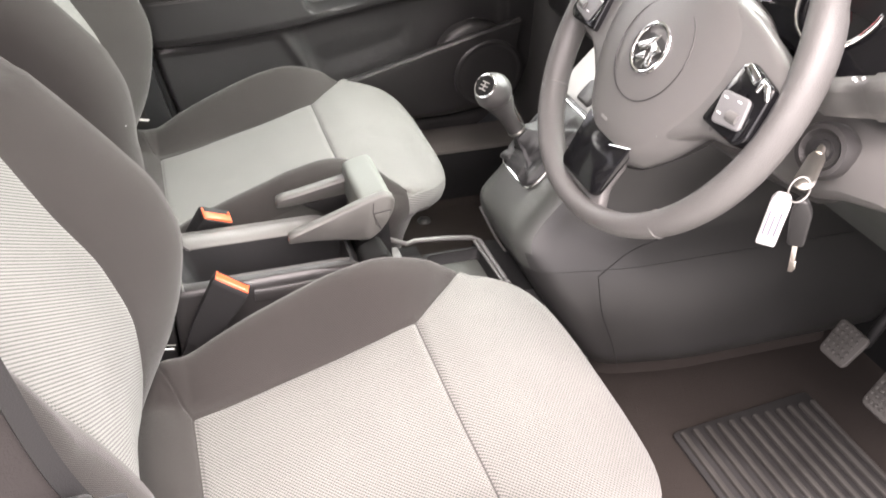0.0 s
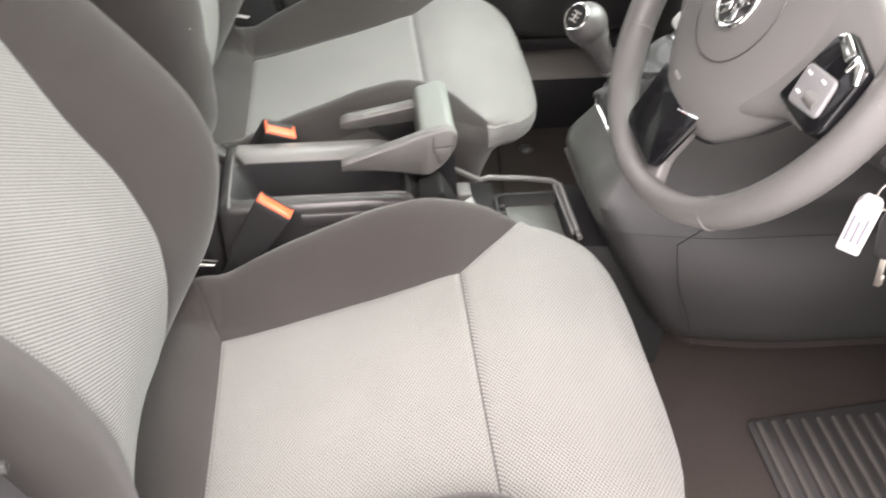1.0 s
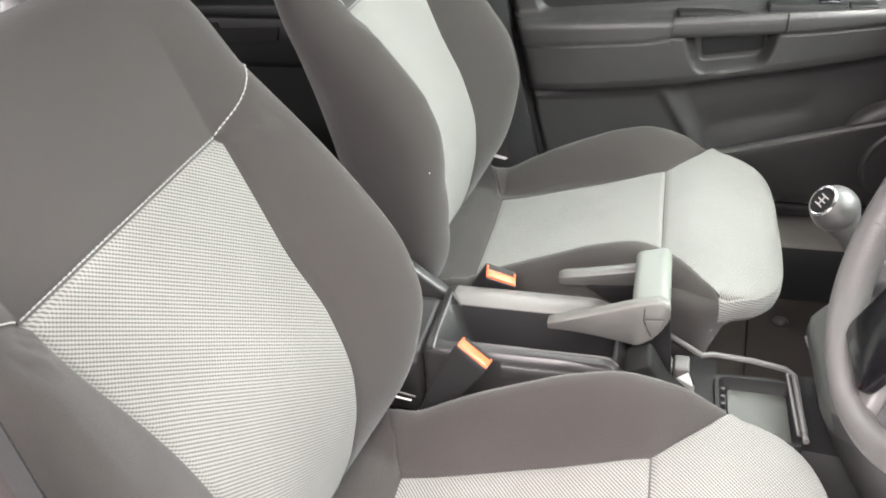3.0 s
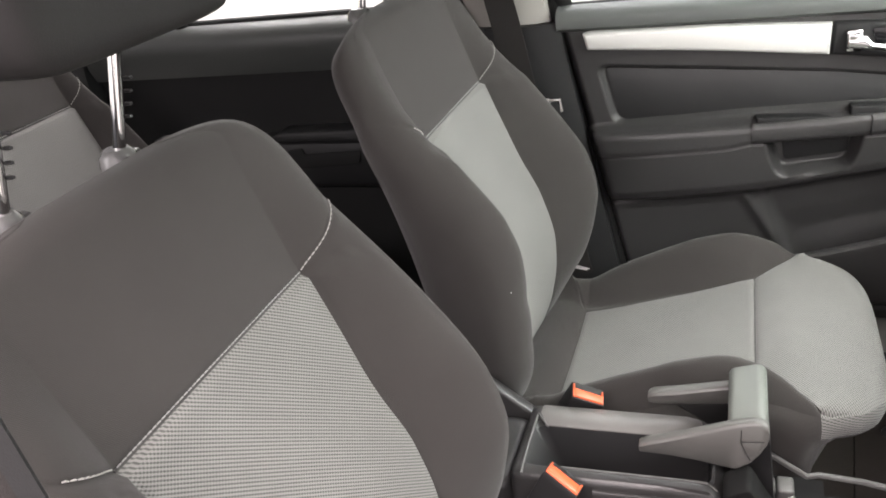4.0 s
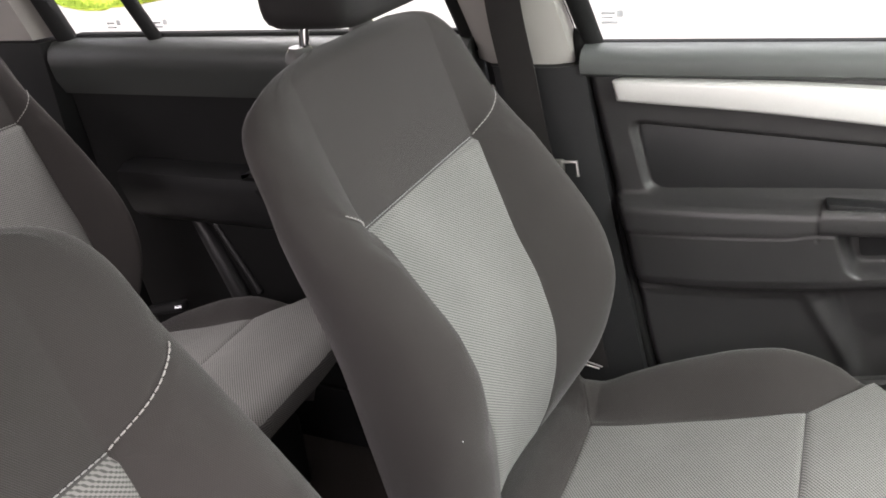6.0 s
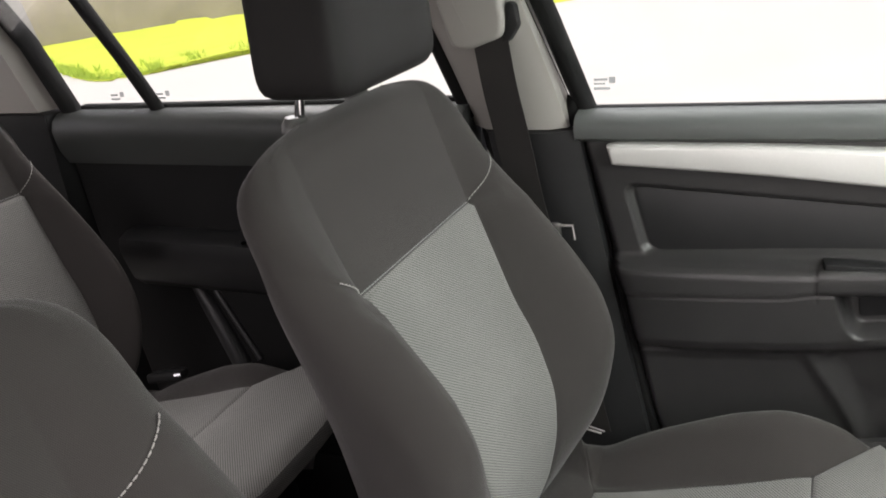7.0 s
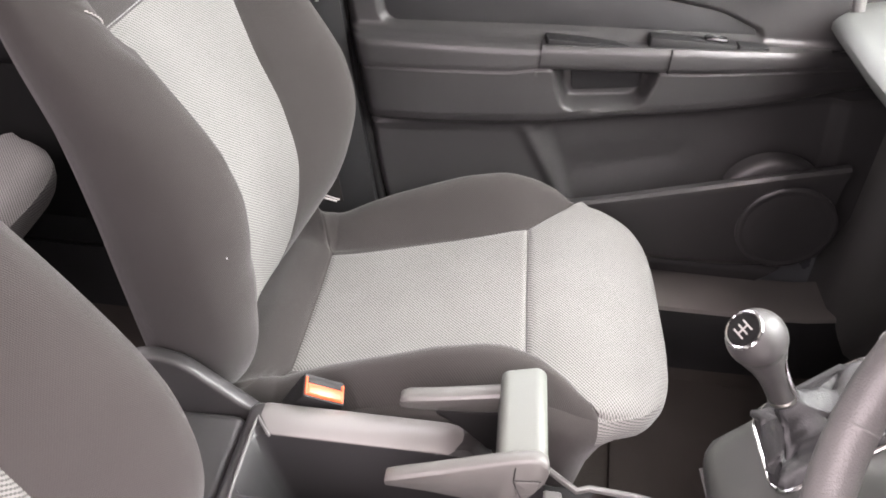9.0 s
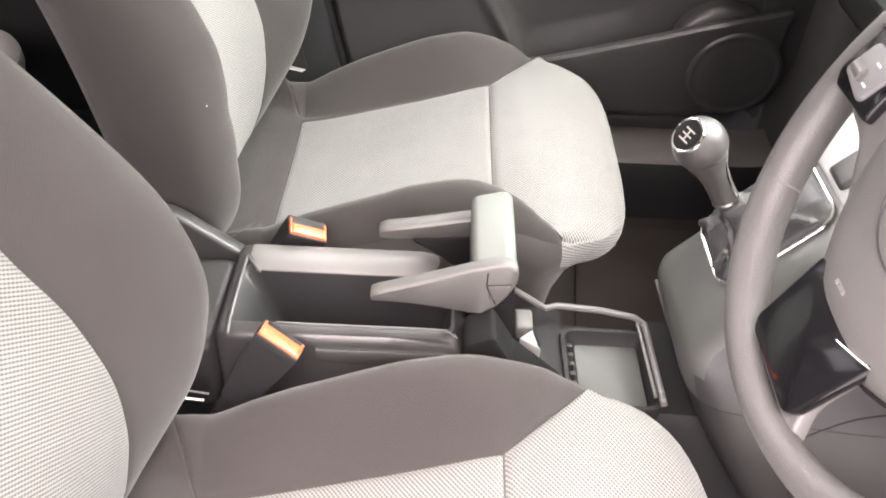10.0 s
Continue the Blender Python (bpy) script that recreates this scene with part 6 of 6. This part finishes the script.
part("stalk_head", loft([[s_at + s_way * d + s_up * (a * w) + s_out * (b * w) for a, b in ((0.013, -0.010), (0.017, -0.006), (0.017, 0.006), (0.013, 0.012), (-0.004, 0.015), (-0.015, 0.011), (-0.017, 0.0), (-0.013, -0.011), (0.0, -0.014))] for d, w in ((-0.004, 0.5), (-0.002, 0.8), (0.004, 0.95), (0.04, 1.0), (0.070, 1.02), (0.073, 1.14), (0.15, 1.18), (0.158, 1.0))]), PLASTIC_GREY, st, "angular grey stalk head")
part("stalk_marks", joined(*[turned(box((-0.0020, -0.0012, -0.0006), (0.0020, 0.0012, 0.0006), 0), Matrix.Translation(s_at + s_way * (0.048 + 0.006 * k) + s_up * 0.0175 + s_out * (-0.002 + 0.003 * (k % 2))) @ s_up.to_track_quat("Z", "Y").to_matrix().to_4x4()) for k in range(3)]), TAGWHITE, st, "pale stalk marks", 0)
part("stalk", tube([(0.615, -0.22, 1.075), (0.605, -0.14, 1.082), (0.60, -0.06, 1.088)], [0.010, 0.011, 0.014], 12), PLASTIC_SOFT, col, "dark indicator stalk")

# ---- ignition and keys ----
key = thing("car_keys", (0.61, -0.455, 0.95), "car key with ring, white tag and spare key", "keys")
im = Matrix.Translation((0.655, -0.420, 1.022)) @ Vector((-0.86, -0.25, 0.30)).to_track_quat("Z", "Y").to_matrix().to_4x4()
lock = thing("ignition_lock", (0.66, -0.42, 1.02), "round black ignition lock in the knee panel", "ignition lock")
part("lock_rim", lathe([(0.0, -0.02), (0.029, -0.02), (0.030, 0.0), (0.027, 0.009), (0.022, 0.010), (0.018, 0.004), (0.0, 0.004)], im, 36), PLASTIC, lock)
part("lock_barrel", lathe([(0, 0.009), (0.011, 0.009), (0.012, 0.004), (0.012, 0.0)], im, 24), PLASTIC_SOFT, lock, "dark lock barrel")
part("ignition_key", joined(tube([(0.650, -0.4215, 1.0265), (0.640, -0.4285, 1.0235)], 0.0045, 10), tube([(0.642, -0.427, 1.024), (0.636, -0.432, 1.0225), (0.618, -0.446, 1.018), (0.604, -0.457, 1.0145), (0.598, -0.4615, 1.013), (0.595, -0.464, 1.012)], [0.006, 0.0085, 0.0095, 0.0105, 0.009, 0.004], 14, flat=0.4)), BRASS, key, "worn metal key in the lock")
part("key_ring", ring(Vector((0.592, -0.466, 1.012)), 0.013, 0.0010, Matrix.Rotation(radians(80), 3, "X"), 8, 36), STEEL, key, "steel split ring")
TAG = Matrix.Translation((0.585, -0.456, 1.000)) @ Euler((radians(18), 0, radians(-42))).to_matrix().to_4x4() @ Matrix.Rotation(radians(2), 4, "Y")
tag = part("tag", turned(slab(rounded([(-0.0098, -0.075), (0.0098, -0.075), (0.0098, -0.008), (0.006, 0.0), (-0.006, 0.0), (-0.0098, -0.008)], 0.003), -0.0022, 0.0060, "y", 0.0012), TAG), TAGWHITE, key, "white plastic key tag")
part("tag_writing", turned(joined(*[box((-0.0072 + 0.0055 * k, -0.0031, -0.058), (-0.0055 + 0.0055 * k, -0.0024, -0.022 - 0.006 * (k % 2)), 0) for k in range(3)]), TAG), INK, tag, "grey writing bars", 0)
FOB = Matrix.Translation((0.602, -0.466, 0.998)) @ Euler((radians(19), radians(-6), radians(-42))).to_matrix().to_4x4()
fob = part("key_fob", turned(slab(rounded([(-0.0085, -0.066), (0.0085, -0.066), (0.0105, -0.016), (0.004, 0.002), (-0.006, 0.002), (-0.0105, -0.016)], 0.005), -0.005, 0.005, "y", 0.003, 3), FOB), PLASTIC_SOFT, key, "dark key fob")
part("key_blade", turned(joined(box((-0.0026, -0.001, -0.112), (0.0026, 0.001, -0.065), 0.0006), box((0.0010, -0.001, -0.108), (0.0042, 0.001, -0.094), 0.0006)), FOB), BRASS, fob, "key blade")

# ---- footwell ----
RUBBER_WORN = plain("dusty_rubber", (0.070, 0.066, 0.062), 0.62, amount=0.85, scale=14)


def pedal(name, at, turn, label):
    p = thing(name, at, label, "pedal", "pedals")
    m = Matrix.Translation(at) @ Euler((0, radians(-52), radians(turn))).to_matrix().to_4x4()
    pad_ = part("pedal_pad", turned(slab(rounded([(-0.032, -0.026), (0.030, -0.030), (0.034, 0.030), (-0.030, 0.026)], 0.010), 0, 0.010, "z", 0.003, 3), m), RUBBER_WORN, p, "worn rubber pad")
    part("pad_studs", turned(joined(*[box((-0.022 + 0.011 * i, -0.019 + 0.0095 * j, 0.0095), (-0.016 + 0.011 * i, -0.0135 + 0.0095 * j, 0.0125), 0.001, 1) for i in range(5) for j in range(5)]), m), RUBBER_WORN, pad_, "worn grey studs")
    part("pedal_arm", tube([m @ Vector((0, 0, 0)), m @ Vector((0.02, 0, -0.05)), Vector(at) + Vector((0.14, 0, 0.22))], 0.010, 10), PLASTIC_BLACK, p, "black steel arm")
    return p


pedal("clutch_pedal", (0.995, -0.262, 0.545), 6, "studded rubber clutch pedal over the carpet")
pedal("brake_pedal", (0.985, -0.375, 0.535), 4, "studded rubber brake pedal over the carpet")
mat_ = thing("floor_mat", (0.9, -0.33, FLOOR_Z), "black ribbed rubber floor mat on the carpet", "floor mat")
part("mat_base", slab(rounded([(0.765, -0.58), (1.06, -0.56), (1.06, -0.17), (0.765, -0.19)], 0.012), 0.336, 0.342, "z", 0.002), RUBBER, mat_)
for k in range(12):
    x = 0.780 + 0.0245 * k
    part("mat_rib", box((x - 0.005, -0.565, 0.341), (x + 0.005, -0.198, 0.350), 0.003, 2), RUBBER_WORN, mat_)
lone("passenger_mat", slab(rounded([(0.46, 0.20), (1.02, 0.18), (1.02, 0.60), (0.50, 0.62)], 0.03), 0.3355, 0.344, "z", 0.003), CARPET, (0.7, 0.4, 0.336), "thin dark carpet mat in the passenger footwell", "floor mat")
lone("wall_kick_left", loft([[(x, y, z) for y, z in ((0.84, 0.34), (0.70 - f, 0.35), (0.672 - f, 0.42), (0.682 - f, 0.50), (0.70 - f, 0.62), (0.715 - f, 0.80), (0.73 - f, 0.97), (0.84, 0.97))] for x, f in ((0.885, -0.05), (0.90, -0.025), (0.93, -0.006), (0.99, 0.0), (1.08, 0.004), (1.24, 0.03))]), plain("kick_panel_plastic", (0.070, 0.069, 0.067), 0.4), (0.9, 0.75, 0.34), "dark plastic side panel of the passenger footwell", "panel", kind="structure")
lone("mat_fixing", lathe([(0, 0.006), (0.009, 0.006), (0.014, 0.003), (0.016, 0.0), (0.016, -0.003)], Matrix.Translation((0.556, 0.563, 0.346)), 20), PLASTIC, (0.556, 0.563, 0.345), "round dark mat fixing", "fixing")
SILL_X = ((-1.2, 0.0), (-0.10, 0.0), (0.0, 0.0), (0.6, 0.0), (0.78, 0.002), (0.84, 0.006), (0.90, 0.018), (0.96, 0.04), (1.02, 0.075))
# Paler grey paints the light on the sill's upward face.
lone("wall_sill_left", loft([[(x, y + f, z) for y, z in ((0.684, 0.446), (0.687, 0.453), (0.694, 0.4565), (0.74, 0.4585), (0.79, 0.462), (0.79, 0.446))] for x, f in SILL_X[1:]]), plain("lit_sill_plastic", (0.17, 0.16, 0.15), 0.42, amount=0.3, scale=7), (0, 0.75, 0.45), "grey plastic door sill cover painted paler as if lit", "door sill", kind="structure")
# Rear stretch of the sill cover, blackened to paint the footwell's shade.
lone("wall_sill_rear", slab([(-1.2, 0.690), (-0.101, 0.690), (-0.101, 0.79), (-1.2, 0.79)], 0.446, 0.455, "z", 0.003), SEAL, (-0.6, 0.74, 0.446), "sill cover beside the rear seat painted black for shade", "door sill", kind="structure")
# Black paints the unlit upright face of the same sill.
lone("wall_sill_riser", loft([[(x, y + f, z) for y, z in ((0.655, 0.336), (0.660, 0.36), (0.672, 0.42), (0.686, 0.4455), (0.80, 0.4455), (0.80, 0.336))] for x, f in SILL_X]), PLASTIC_BLACK, (0, 0.72, 0.336), "inner face of the door sill painted black as if unlit", "door sill", kind="structure")

# ---- outside ----
lone("ground", (np.array([(x, y, 0.0) for x in np.linspace(-400, 400, 9) for y in np.linspace(-400, 400, 9)]), grid_faces(9, 9, flip=True)), ROADM, (0, 0, 0), "pale dry road surface", "ground", kind="structure", smooth=0)
verge_edge = [(-40, 24.0), (-20, 13.6), (-12, 9.4), (-10.4, 8.50), (-9.7, 8.12), (-8.65, 7.52), (-8.05, 7.30), (-7.55, 7.45), (-7.28, 7.95), (-6.8, 8.85), (-5.05, 10.7), (0.5, 17.5), (8, 29.0)]
ex, ey = (curve_of(range(13), [p[k] for p in verge_edge]) for k in (0, 1))
bank = []
for i in range(241):
    t, u = 12 * i / 240, 9 * i / 240
    for j, (f, z) in enumerate(((0, 0.005), (0.012, 0.045), (0.08, 0.07), (0.25, 0.11), (0.6, 0.2), (1.0, 0.32))):
        x, y = float(ex(t)) * (1 - f) + f * (-17 + 3.0 * u), float(ey(t)) * (1 - f) + f * (10.6 + 1.9 * u + (16 if u > 6 else 0) * (u - 6) / 3)
        bank.append((x + 0.05 * noise.noise(Vector((t * 7, j, 0))), y + 0.05 * noise.noise(Vector((t * 7, j, 5))), z + (0.02 * noise.noise(Vector((t * 5, j, 3))) if j else 0)))
lone("grass_verge", (np.array(bank), grid_faces(241, 6)), GRASS, (-7, 9, 0), "bright green grass verge beyond the road", "grass", kind="stuff")
rng = random.Random(5)
blades, blade_faces = [], []
for k in range(2200):
    t = rng.uniform(3.5, 10.6)
    back = rng.random() ** 2.2 * 0.9
    x, y = float(ex(t)) - 0.75 * back + rng.uniform(-0.05, 0.05), float(ey(t)) + 0.65 * back + rng.uniform(-0.05, 0.05)
    h = rng.uniform(0.03, 0.11) * (1 if noise.noise(Vector((t * 1.7, back, 1))) > 0.05 else 0.3)
    a, w, lean = rng.uniform(0, 6.3), rng.uniform(0.008, 0.016), rng.uniform(-0.05, 0.05)
    n = len(blades)
    blades += [(x - w * math.cos(a), y - w * math.sin(a), 0.03), (x + w * math.cos(a), y + w * math.sin(a), 0.03), (x + lean * 0.4 + w * 0.6 * math.cos(a), y + lean * 0.3, 0.04 + 0.6 * h), (x + lean, y + lean * 0.7, 0.05 + h)]
    blade_faces += [(n, n + 1, n + 2), (n, n + 2, n + 3)]
lone("grass_tufts", (np.array(blades), blade_faces), TUFT, (-7.5, 8, 0.03), "longer dark green grass along the verge's edge", "grass", kind="stuff", smooth=0)
wm_ = Matrix.Translation((-11, 11.6, 0.1)) @ Matrix.Rotation(math.atan2(0.84, 1), 4, "Z")
lone("boundary_wall", turned(slab([(-14, 0.0), (12, 0.0), (12, 1.25), (-14, 1.2)], -0.15, 0.15, "y", 0.03), wm_), STONE, (-11, 11.6, 0.1), "low weathered stone boundary wall", "wall", kind="structure")
